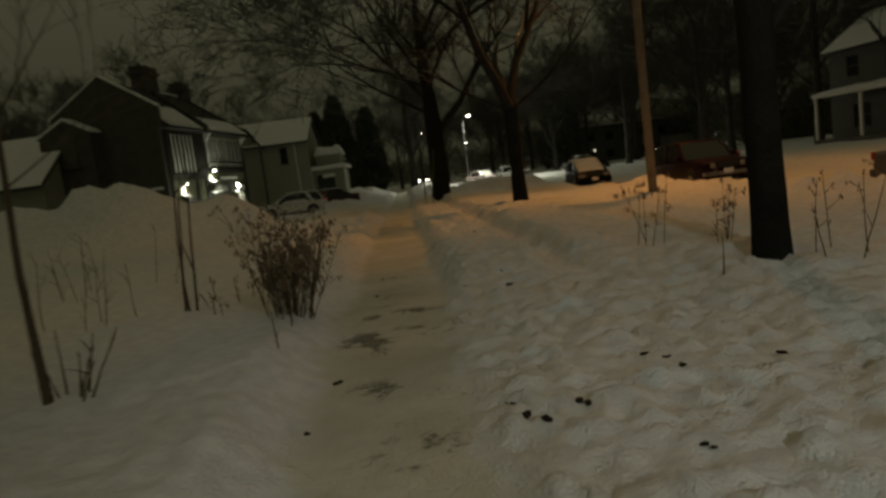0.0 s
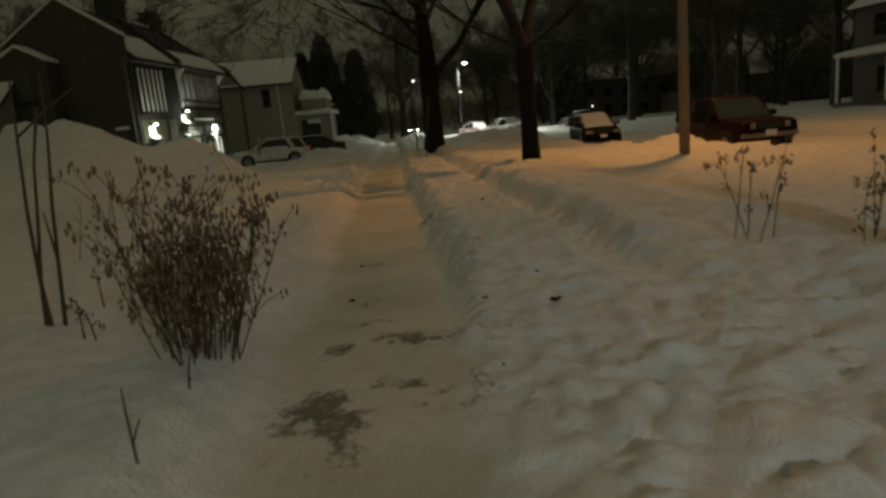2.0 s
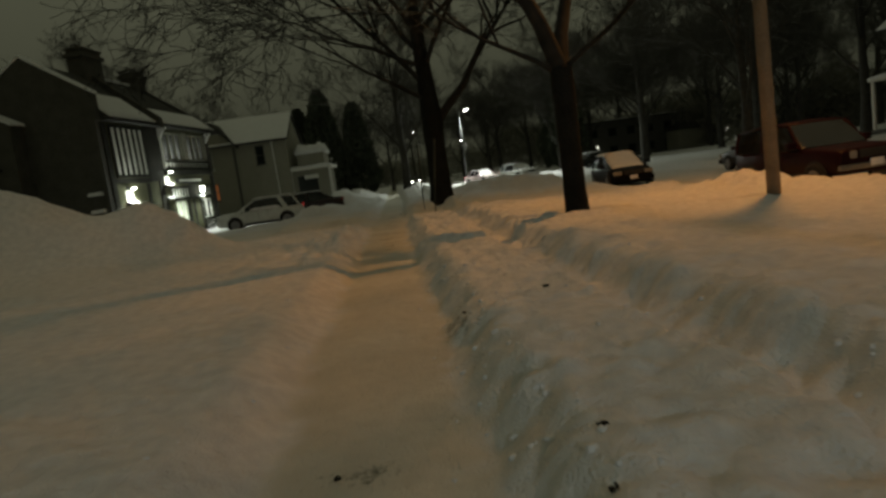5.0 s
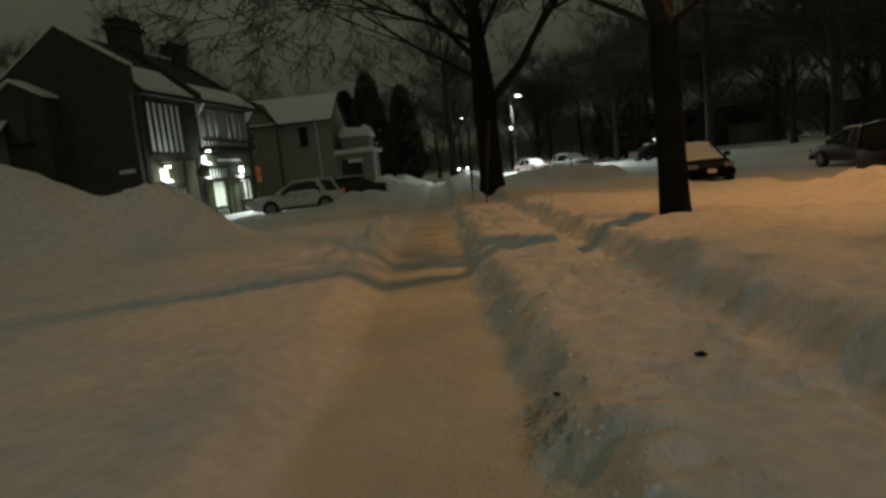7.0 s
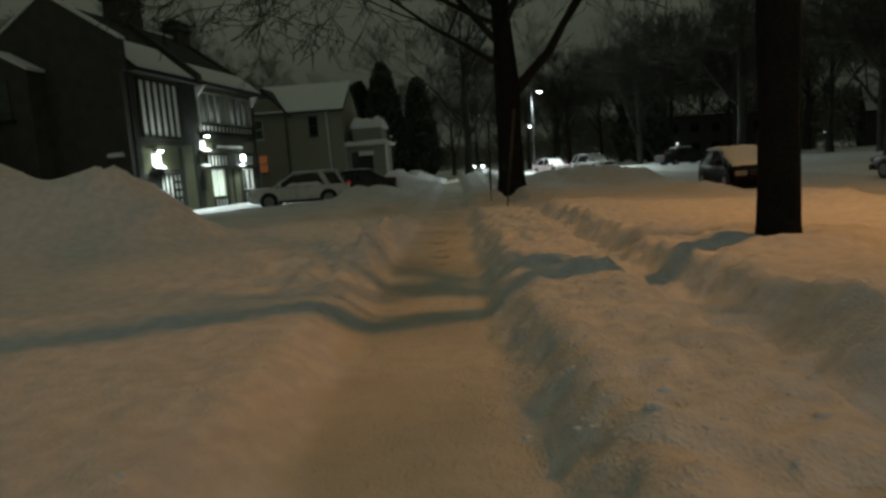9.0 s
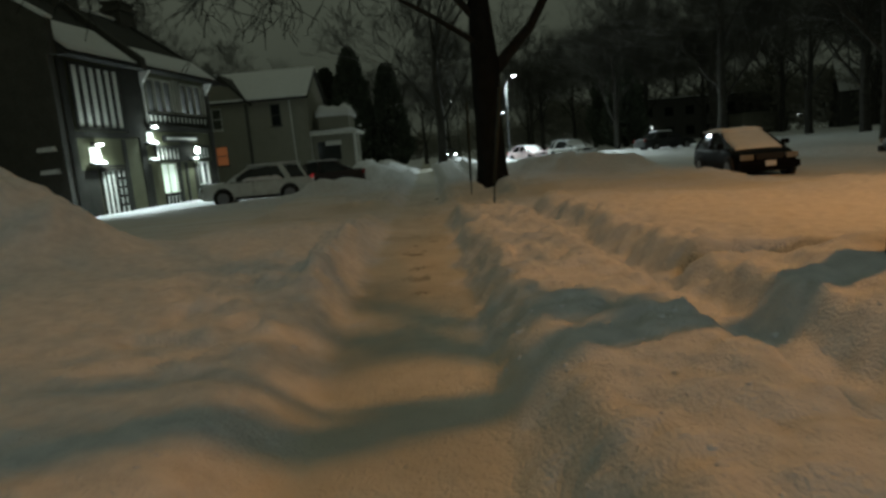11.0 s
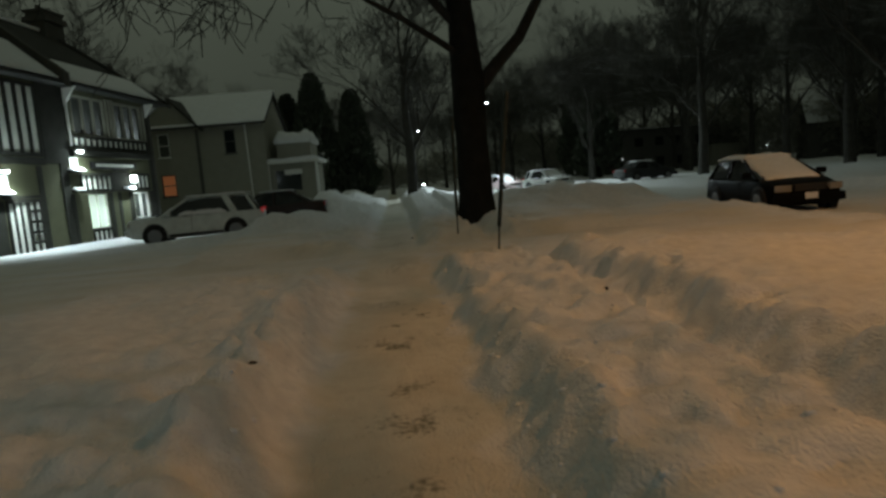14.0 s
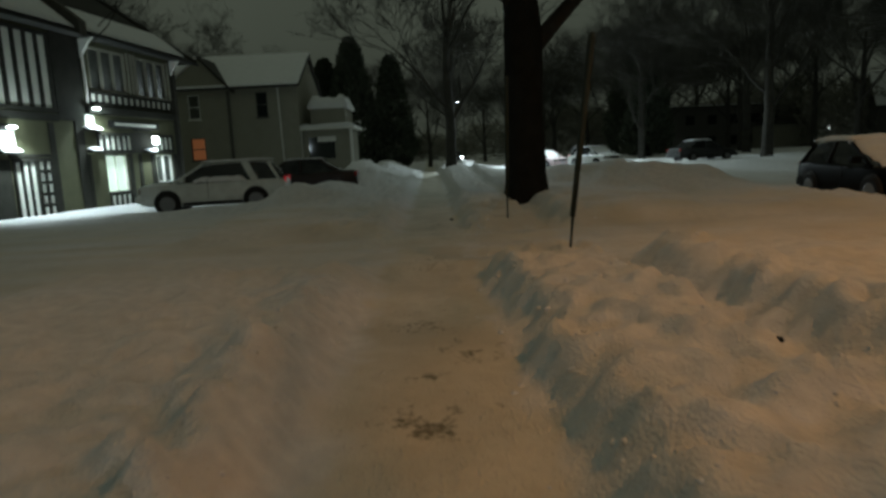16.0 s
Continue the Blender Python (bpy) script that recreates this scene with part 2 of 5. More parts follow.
def tube(points, radii, sides=8, bm=None):
    bm = bm or bmesh.new()
    rings = []
    for i, p in enumerate(points):
        p = Vector(p)
        a, c = Vector(points[max(i - 1, 0)]), Vector(points[min(i + 1, len(points) - 1)])
        q = (c - a).to_track_quat("Z", "Y")
        rings.append([bm.verts.new(p + q @ Vector((math.cos(k * math.tau / sides), math.sin(k * math.tau / sides), 0)) * radii[i]) for k in range(sides)])
    for r, s in zip(rings, rings[1:]):
        for k in range(sides):
            bm.faces.new((r[k], r[(k + 1) % sides], s[(k + 1) % sides], s[k]))
    bm.faces.new(rings[0][::-1]), bm.faces.new(rings[-1])
    return bm


def slab_snow(x0, x1, y0, y1, z, depth, seed=0, nx=14, ny=8, slope=0.0):
    """A rounded, uneven blanket of snow; slope is the rise along y."""
    bm = bmesh.new()
    grid = []
    for i in range(nx + 1):
        row = []
        for j in range(ny + 1):
            u, w = i / nx, j / ny
            edge = min(u, 1 - u, w, 1 - w) * 2
            h = depth * (0.35 + 0.65 * min(1, edge * 4) ** 0.5) * (0.85 + 0.4 * noise.noise((i * 0.5 + seed, j * 0.5, seed)))
            x = x0 + (x1 - x0) * u
            y = y0 + (y1 - y0) * w
            if j == 0:
                y += 0.06 * noise.noise((i * 0.7, seed, 3))
            row.append(bm.verts.new((x, y, z + slope * (y - y0) + h)))
        grid.append(row)
    low = [[bm.verts.new((v.co.x, v.co.y, z + slope * (v.co.y - y0))) for v in row] for row in grid]
    for i in range(nx):
        for j in range(ny):
            bm.faces.new((grid[i][j], grid[i + 1][j], grid[i + 1][j + 1], grid[i][j + 1]))
    for i in range(nx):
        bm.faces.new((low[i][0], low[i + 1][0], grid[i + 1][0], grid[i][0]))
        bm.faces.new((grid[i][ny], grid[i + 1][ny], low[i + 1][ny], low[i][ny]))
    for j in range(ny):
        bm.faces.new((grid[0][j], grid[0][j + 1], low[0][j + 1], low[0][j]))
        bm.faces.new((low[nx][j], low[nx][j + 1], grid[nx][j + 1], grid[nx][j]))
    bm.faces.new([low[0][0], low[0][ny], low[nx][ny], low[nx][0]])
    return bm


def wall(length, z0, z1, thick, holes, bm=None):
    """A wall along x, its face at y = 0 and its back at y = thick, with holes (x0, x1, z0, z1) right through."""
    bm = bm or bmesh.new()
    xs = sorted({0.0, length, *[h[0] for h in holes], *[h[1] for h in holes]})
    zs = sorted({z0, z1, *[h[2] for h in holes], *[h[3] for h in holes]})
    open_at = lambda x, z: any(h[0] < x < h[1] and h[2] < z < h[3] for h in holes)
    for a, b in zip(xs, xs[1:]):
        for c, d in zip(zs, zs[1:]):
            if not open_at((a + b) / 2, (c + d) / 2):
                box(a, b, 0, thick, c, d, bm=bm)
    bmesh.ops.remove_doubles(bm, verts=bm.verts, dist=1e-4)
    inner = [f for f in bm.faces if any(g is not f and (g.calc_center_median() - f.calc_center_median()).length < 1e-4 for v in f.verts[:1] for g in v.link_faces)]
    bmesh.ops.delete(bm, geom=inner, context="FACES")
    return bm


# ---- the ground ----


def smooth(a, b, x):
    t = np.clip((x - a) / (b - a), 0, 1)
    return t * t * (3 - 2 * t)


def value_noise(x, y, cell, seed):
    """Smooth random relief between -1 and 1."""
    rng = np.random.RandomState(seed)
    table = rng.rand(256, 256) * 2 - 1
    u, v = x / cell, y / cell
    i, j = np.floor(u).astype(int), np.floor(v).astype(int)
    f, g = u - i, v - j
    f, g = f * f * (3 - 2 * f), g * g * (3 - 2 * g)
    at = lambda a, b: table[a % 256, b % 256]
    return (at(i, j) * (1 - f) + at(i + 1, j) * f) * (1 - g) + (at(i, j + 1) * (1 - f) + at(i + 1, j + 1) * f) * g


def near_line(x, y, line):
    """Distance to a bent line."""
    best = np.full(x.shape, 1e9)
    for (ax, ay), (bx, by) in zip(line, line[1:]):
        t = np.clip(((x - ax) * (bx - ax) + (y - ay) * (by - ay)) / ((bx - ax) ** 2 + (by - ay) ** 2), 0, 1)
        best = np.minimum(best, np.hypot(x - ax - t * (bx - ax), y - ay - t * (by - ay)))
    return best


# The lamp pole's shadow over the verge, shaped and coloured as a groove.
POLE_SHADOW = (
    [(2.5, 20.95), (3.2, 20.6), (4.3, 20.3), (5.6, 20.15), (7.45, 19.95)],
)


def middle(y):
    """The line of the pavement."""
    return np.interp(y, (-20, 3, 6, 15, 24, 30, 47, 120, 400), (-0.3, -0.27, -0.27, -0.12, 0.0, 0.12, 0.6, 2.2, 8))


def relief(x, y):
    c = middle(y)
    d = x - c
    lumps = value_noise(x, y, 0.9, 1) * 0.5 + value_noise(x, y, 0.35, 2) * 0.3 + value_noise(x, y, 0.14, 3) * 0.2
    small = value_noise(x, y, 0.22, 4) * 0.6 + value_noise(x, y, 0.10, 5) * 0.4
    wob = 0.10 * value_noise(x * 0 + 7, y, 1.1, 6) + 0.05 * value_noise(x * 0 + 3, y, 0.4, 7)
    # lawn on the house side
    rough = 0.5 * small + 0.5 * value_noise(x, y, 0.16, 14)
    left = smooth(0.56, 1.12, -d + wob)
    hl = left * (0.27 + 0.08 * smooth(1.5, 6, -d) + 0.05 * lumps) + left * (0.018 + 0.055 * smooth(18, 21, y) * (1 - smooth(1.6, 3.6, -d))) * (small + 0.6 * rough)
    # shovelled edge, ridge, trench and verge on the street side
    dr = d + wob * 1.2
    calm = smooth(7.4, 10.8, y)
    edge = smooth(0.50, 0.98, dr + 0.05 * value_noise(x, y, 0.2, 15)) * (0.30 + 0.04 * lumps)
    trench = smooth(1.85, 2.10, dr) * (1 - smooth(2.30, 2.72, dr + 0.12 * value_noise(x, y, 0.9, 8)))
    verge = smooth(2.3, 2.75, dr) * (0.07 + 0.04 * lumps) - smooth(3.5, 6.5, dr) * 0.17
    mounds = np.abs(value_noise(x, y, 0.30, 70)) * 0.45 + np.abs(value_noise(x + 5, y, 0.16, 71)) * 0.55
    hr = calm * (edge - 0.24 * trench + verge + smooth(0.5, 0.7, dr) * (rough * (0.045 + 0.055 * smooth(19, 22, y)) + 0.09 * (mounds - 0.3)) * (1 - 0.7 * smooth(2.9, 3.4, dr)))
    hr = hr + (1 - calm) * smooth(0.5, 0.75, dr) * (-0.03 + 0.04 * mounds + 0.03 * lumps + 0.09 * np.abs(value_noise(x, y, 0.19, 90)) + 0.06 * np.abs(value_noise(x, y + 3, 0.12, 91)) + 0.03 * small)
    hl = hl + 0.11 * np.exp(-((d + 1.02) / 0.22) ** 2) * smooth(20.6, 22.0, y) * (1 - smooth(26.4, 27.3, y)) * (1 + 0.5 * lumps + 0.6 * rough)
    h = np.where(d < 0, hl, hr)
    h = h + (1 - left) * (1 - smooth(0.5, 0.7, dr)) * 0.014 * (value_noise(x, y, 0.5, 9) + 0.7 * small)
    # bank thrown up by the plough along the kerb, then the road
    road = smooth(9.0, 9.9, x - 0.02 * np.maximum(y - 40, 0))
    bank = np.exp(-((x - 9.0 - 0.3 * value_noise(x, y, 2.5, 11)) / 0.50) ** 2) * (0.26 + 0.10 * lumps + 0.10 * value_noise(x, y, 2.2, 10) + 0.12 * value_noise(x, y, 0.32, 80))
    bank = bank * (1 - 0.6 * np.exp(-((y - 20) / 1.6) ** 2)) * (0.25 + 0.75 * (1 - smooth(22, 26, y)))
    h = h * (1 - road) + road * (-0.10 + 0.012 * lumps + 0.03 * value_noise(x, y * 0.12, 0.35, 12)) + bank
    far = smooth(17.0, 18.2, x)
    h = h + far * (0.35 + 0.08 * lumps)
    # ploughed heaps
    for px, py, high, rx, ry in ((-9.4, 24.3, 2.05, 2.6, 1.9), (-5.7, 24.5, 1.15, 1.3, 1.3), (-13.5, 24.0, 1.5, 3.0, 2.0), (7.3, 42.0, 0.72, 2.6, 3.0), (5.2, 45.0, 0.35, 2.0, 3.0),
                                 (-3.2, 43.5, 0.35, 0.9, 3.0), (-2.4, 49.0, 0.75, 1.3, 3.4), (-3.0, 57.0, 1.0, 1.4, 4.0), (-1.9, 66.0, 0.8, 1.3, 5.0), (-2.4, 78.0, 0.9, 1.6, 6.0), (2.8, 60.0, 0.5, 1.6, 6.0), (3.6, 75.0, 0.6, 1.6, 6.0)):
        e = ((x - px) / rx) ** 2 + ((y - py) / ry) ** 2
        h = h + high * np.exp(-e * 1.1) * (1 + 0.25 * lumps)
    # driveway and parking place before the house
    drive = smooth(-3.9, -4.6, x) * smooth(26.0, 27.5, y) * (1 - smooth(50, 56, y))
    exit_way = smooth(28.4, 29.3, y + 0.3 * value_noise(x, y, 0.8, 16)) * (1 - smooth(32.0, 33.6, y)) * (1 - road) * smooth(-5.5, -4.5, x)
    tracks = 0.020 * np.sin(y * 5.2 + 0.5 * value_noise(x, y, 2.0, 17)) + 0.012 * value_noise(x * 0.25, y, 0.22, 18)
    h = h * (1 - exit_way) + exit_way * (0.06 + 0.015 * lumps + tracks)
    h = h * (1 - drive) + drive * (0.09 + 0.02 * lumps)
    # a narrow groove with berms, standing in for the lamp pole's shadow
    inside, berm = np.zeros(x.shape), np.zeros(x.shape)
    for k, line in enumerate(POLE_SHADOW):
        e = near_line(x + 0.08 * value_noise(x, y, 0.7, 20 + k), y + 0.08 * value_noise(x, y, 0.6, 30 + k), line)
        inside = np.maximum(inside, 1 - smooth(0.06, 0.16, e))
        berm = np.maximum(berm, np.exp(-((e - 0.25) / 0.09) ** 2) * (0.03 + 0.04 * lumps))
    h = h * (1 - inside * 0.45) + berm * (1 - inside) * (1 - road) - 0.10 * inside * (1 - road)
    for px, py, high, rx, ry in ((-3.4, 39.9, 0.42, 1.5, 0.9), (-5.6, 39.8, 0.16, 2.2, 0.5), (-8.0, 39.7, 0.10, 1.5, 0.5)):
        h = h + high * np.exp(-(((x - px) / rx) ** 2 + ((y - py) / ry) ** 2)) * (1 + 0.3 * lumps)
    # tree wells
    for px, py, r in ((3.65, 19.6, 0.35), (4.07, 7.95, 0.42), (2.85, 37.9, 0.75)):
        e = np.hypot(x - px, y - py)
        h = h + 0.10 * np.exp(-((e - r * 1.5) / 0.25) ** 2)
    return h


def packed_and_shadow(x, y):
    d = x - middle(y) + 0.12 * value_noise(x, y, 0.45, 40) + 0.08 * value_noise(x, y, 0.15, 41)
    walked = smooth(-0.75, -0.45, d) * (1 - smooth(0.42, 0.62, d))
    strip = smooth(0.42, 0.62, d) * (1 - smooth(0.9, 1.1, d)) * 0.22
    # the pole's shadow, darkened here like packed snow
    pole_shade = np.zeros(x.shape)
    for line in POLE_SHADOW:
        pole_shade = np.maximum(pole_shade, 0.9 * (1 - smooth(0.08, 0.2, near_line(x, y, line))))
    road = smooth(8.6, 9.6, x) * (1 - smooth(16.5, 17.5, x)) * (0.25 + 0.25 * np.clip(value_noise(x, y * 0.1, 0.5, 13) + 0.2, 0, 1))
    # drive area mixed towards the packed colour, in streaks
    parking = smooth(27.3, 28.3, y + 0.3 * value_noise(x, y, 0.8, 16)) * (1 - smooth(36, 39, y)) * (1 - smooth(8.0, 9.0, x)) * smooth(-18, -14, x)
    parking = parking * (0.55 + 0.35 * value_noise(x * 0.3, y, 0.5, 19))
    return np.clip(np.maximum.reduce([walked, strip, pole_shade, road, parking]), 0, 1)


def soil_and_shadow(x, y):
    """Grit and soil scraped up on the trodden snow, plus a dark line for the pole's shadow."""
    spots = np.zeros(x.shape)
    for px, py, rx, ry, much in ((-0.5, 7.05, 0.28, 0.46, 1.0), (-0.05, 7.25, 0.42, 0.30, 0.9), (-0.2, 8.2, 0.50, 0.20, 1.0), (-0.35, 8.7, 0.35, 0.12, 0.5), (-0.4, 5.62, 0.3, 0.3, 0.6), (-0.2, 4.52, 0.35, 0.4, 0.55), (0.25, 5.42, 0.3, 0.3, 0.35), (-0.3, 9.3, 0.3, 0.2, 0.4), (-0.3, 10.95, 0.2, 0.15, 0.5), (0.55, 13.45, 0.18, 0.5, 0.5),
                                 (0.0, 19, 0.5, 0.3, 0.3), (0.07, 21.8, 0.35, 0.2, 0.8), (0.05, 22.6, 0.35, 0.3, 0.8), (0.05, 23.2, 0.3, 0.2, 0.9), (-0.1, 24.5, 0.40, 0.28, 0.95), (0.2, 24.7, 0.25, 0.2, 0.8), (0.28, 25.8, 0.3, 0.35, 0.9), (-0.05, 25.2, 0.15, 0.12, 0.9), (-0.05, 26.6, 0.4, 0.6, 0.6), (0.1, 29.5, 0.4, 1.2, 0.6), (0.3, 34, 0.4, 2.5, 0.6)):
        spots = np.maximum(spots, much * np.exp(-(((x - px) / rx) ** 2 + ((y - py) / ry) ** 2)))
    speck = 0.5 + value_noise(x, y, 0.20, 60) * 0.5 + value_noise(x, y, 0.09, 61) * 0.45
    shadow_line = np.zeros(x.shape)
    for line in POLE_SHADOW:
        shadow_line = np.maximum(shadow_line, 0.46 * (1 - smooth(0.03, 0.13, near_line(x, y, line))) * smooth(-3.6, -1.6, x))
    return shadow_line + (1 - shadow_line) * np.clip(spots * np.where(y > 15, 0.85, 1.5), 0, 1) * smooth(0.35, 0.75, speck + 0.2 * spots)


def axis_lines(parts):
    out = []
    for a, b, step in parts:
        out.extend(np.arange(a, b, step))
    return np.array(out + [parts[-1][1]])


def build_ground():
    xs = axis_lines(((-2500, -400, 350), (-400, -60, 40), (-60, -16, 4), (-16, -6, 0.5), (-6, -2.2, 0.10), (-2.2, 3.6, 0.055), (3.6, 9.4, 0.10), (9.4, 18.4, 0.4), (18.4, 60, 4), (60, 400, 40), (400, 2500, 350)))
    ys = axis_lines(((-2500, -400, 350), (-400, -40, 40), (-40, -4, 2), (-4, 1.0, 0.3), (1.0, 15.0, 0.055), (15.0, 27.0, 0.06), (27, 36, 0.12), (36, 84, 0.5), (84, 160, 4), (160, 400, 30), (400, 2500, 350)))
    gx, gy = np.meshgrid(xs, ys, indexing="ij")
    gz = relief(gx, gy)
    n, m = len(xs), len(ys)
    verts = np.stack([gx, gy, gz], -1).reshape(-1, 3)
    idx = np.arange(n * m).reshape(n, m)
    faces = np.stack([idx[:-1, :-1], idx[1:, :-1], idx[1:, 1:], idx[:-1, 1:]], -1).reshape(-1, 4)
    me = bpy.data.meshes.new("ground")
    me.from_pydata(verts.tolist(), [], faces.tolist())
    att = me.attributes.new("packed", "FLOAT", "POINT")
    att.data.foreach_set("value", packed_and_shadow(gx, gy).reshape(-1).astype(np.float32))
    att2 = me.attributes.new("soil", "FLOAT", "POINT")
    att2.data.foreach_set("value", soil_and_shadow(gx, gy).reshape(-1).astype(np.float32))
    ob = mesh_part("ground", me, SNOW_GROUND, smooth=True)
    return tagged(ob, "snow-covered ground with a trodden pavement, wheel tracks, banks and a pole-shadow groove", "ground", kind="structure")


build_ground()


def height(x, y):
    return float(relief(np.array([float(x)]), np.array([float(y)]))[0])


# ---- trees ----


def grow(rng, start, way, length, radius, level, levels, spread, out, droop=0.0, least=0.004):
    """Adds one limb and what branches off it to out: lists of points, radii and level."""
    steps = max(4, 6 - level)
    pts, rad = [start], [radius]
    p, w = Vector(start), Vector(way).normalized()
    for i in range(steps):
        w.z -= droop * 0.5 if level < 3 else 0.0
        w = (w + Vector((rng.uniform(-1, 1), rng.uniform(-1, 1), rng.uniform(-0.6, 0.8) - droop * (level - 1))) * (0.17 + 0.03 * level)).normalized()
        p = p + w * (length / steps)
        pts.append(p.copy())
        rad.append(max(radius * (1 - 0.62 * (i + 1) / steps), least))
    out.append((pts, rad, level))
    if level >= levels:
        return
    kids = rng.randint(4, 6) if level < 2 else rng.randint(2, 5)
    for k in range(kids):
        at = rng.uniform(0.35, 1.0) if k else 1.0
        f = at * steps
        i = min(int(f), steps - 1)
        q = pts[i].lerp(pts[i + 1], f - i)
        side = Vector((rng.uniform(-1, 1), rng.uniform(-1, 1), rng.uniform(-0.25, 0.5)))
        kw = (w + side.normalized() * spread * rng.uniform(0.6, 1.2)).normalized()
        grow(rng, q, kw, length * rng.uniform(0.55, 0.82), rad[i] * rng.uniform(0.5, 0.75), level + 1, levels, spread, out, droop, least)


def limbs_mesh(name, limbs):
    verts, faces = [], []
    for pts, rad, level in limbs:
        sides = (10, 7, 5, 4, 3, 3, 3)[min(level, 6)]
        base = len(verts)
        for i, p in enumerate(pts):
            a, c = pts[max(i - 1, 0)], pts[min(i + 1, len(pts) - 1)]
            q = (c - a).to_track_quat("Z", "Y")
            for k in range(sides):
                verts.append(p + q @ Vector((math.cos(k * math.tau / sides), math.sin(k * math.tau / sides), 0)) * rad[i])
        for i in range(len(pts) - 1):
            for k in range(sides):
                a, b = base + i * sides + k, base + i * sides + (k + 1) % sides
                faces.append((a, b, b + sides, a + sides))
    me = bpy.data.meshes.new(name)
    me.from_pydata([tuple(v) for v in verts], [], faces)
    return me


def bare_tree(seed, trunk, first, levels, spread, m, label, group="", bark=None, crown_bark=None, least=0.007, droop=0.0):
    """trunk: rings of (point, radius); first: main limbs of (height part, way, length, radius)."""
    rng = random.Random(seed)
    ob = thing("tree", m, label, "tree", group)
    pts = [Vector(p) for p, _ in trunk]
    bm = bmesh.new()
    sides, rings = 18, []
    dense = []
    for (p, r), (q, s) in zip(trunk, trunk[1:]):
        for i in range(6):
            dense.append((Vector(p).lerp(Vector(q), i / 6), r + (s - r) * i / 6))
    dense.append((Vector(trunk[-1][0]), trunk[-1][1]))
    for p, r in dense:
        ring = []
        for k in range(sides):
            a = k * math.tau / sides
            flare = 1 + 0.17 * math.exp(-max(p.z, 0) * 3.5) * (1 + 0.5 * math.sin(a * 5 + seed))
            w = 1 + 0.05 * math.sin(a * 7 + seed) + 0.05 * noise.noise((math.cos(a) * 2, math.sin(a) * 2, p.z * 1.5 + seed))
            ring.append(bm.verts.new((p.x + math.cos(a) * r * flare * w, p.y + math.sin(a) * r * flare * w, p.z)))
        rings.append(ring)
    for r, s in zip(rings, rings[1:]):
        for k in range(sides):
            bm.faces.new((r[k], r[(k + 1) % sides], s[(k + 1) % sides], s[k]))
    bm.faces.new(rings[-1])
    part("trunk", bm, bark or BARK, ob, smooth=True)
    limbs = []
    total = pts[-1].z
    for h, way, length, radius in first:
        z = h * total
        i = next((i for i in range(len(pts) - 1) if pts[i + 1].z >= z), len(pts) - 2)
        f = (z - pts[i].z) / (pts[i + 1].z - pts[i].z)
        grow(rng, pts[i].lerp(pts[i + 1], f), way, length, radius, 1, levels, spread, limbs, droop, least)
    mesh_part("crown", limbs_mesh("crown", limbs), crown_bark or BARK_SNOWY, ob, "bare branches with a little snow", smooth=True)
    return ob


bare_tree(5, [((0, 0, -0.2), 0.52), ((-0.02, 0, 2.2), 0.46), ((0.0, 0, 4.0), 0.48), ((-0.08, 0, 6.0), 0.36), ((-0.2, 0.2, 9.0), 0.26)],
                    [(0.385, (0.92, 0.1, 1.0), 6.5, 0.24), (0.60, (-0.9, -0.3, 0.95), 6.5, 0.14), (0.68, (0.6, -0.8, 1.0), 5.5, 0.13), (0.76, (-0.9, 0.5, 1.0), 6.0, 0.13), (1.0, (-0.2, 0.1, 1), 5.0, 0.2),
                     (1.0, (0.6, 0.3, 1.0), 5.0, 0.15), (0.9, (0.2, 0.9, 0.9), 5.0, 0.13), (0.86, (0.95, -0.1, 0.8), 6.0, 0.13), (0.52, (-0.95, -0.5, 0.75), 5.5, 0.11), (0.8, (-0.3, -0.9, 0.9), 5.5, 0.12), (0.7, (-1.0, 0.0, 0.6), 6.0, 0.11)],
                    6, 0.95, pose(2.85, 37.9, 0.25), "large bare tree with a forked dark trunk by the snowy pavement", least=0.015, droop=0.06)
# The last limb is added for the third shadow line it casts on the pavement.
forked = bare_tree(8, [((0, 0, -0.2), 0.215), ((0.0, 0, 1.4), 0.195), ((-0.01, 0, 2.5), 0.215), ((0.0, 0, 2.95), 0.20)],
                   [(0.96, (0.34, 0.30, 1.0), 4.4, 0.16), (0.97, (-0.20, -0.20, 1.0), 4.6, 0.17), (0.95, (-0.95, -0.2, 0.62), 2.8, 0.055), (0.98, (0.75, -0.5, 0.7), 2.8, 0.06), (0.97, (0.05, 1.25, 1.0), 3.6, 0.085)],
                   6, 0.85, pose(3.65, 19.6, 0.2), "slender bare tree with a forked trunk standing in snow", droop=0.03)
bare_tree(12, [((0, 0, -0.2), 0.19), ((-0.03, 0, 2.0), 0.185), ((-0.02, 0, 4.0), 0.20), ((0.05, 0, 6.0), 0.17)],
          [(0.42, (0.85, 0.2, 0.75), 3.8, 0.10), (0.75, (-0.3, -0.8, 0.9), 3.5, 0.10), (0.9, (0.7, -0.4, 0.8), 3.4, 0.10), (1.0, (-0.3, 0.3, 1), 3.6, 0.12), (1.0, (0.4, 0.2, 1), 3.6, 0.12)],
          6, 0.8, pose(4.11, 8.0, -0.05), "dark bare tree trunk standing in the snowy verge")

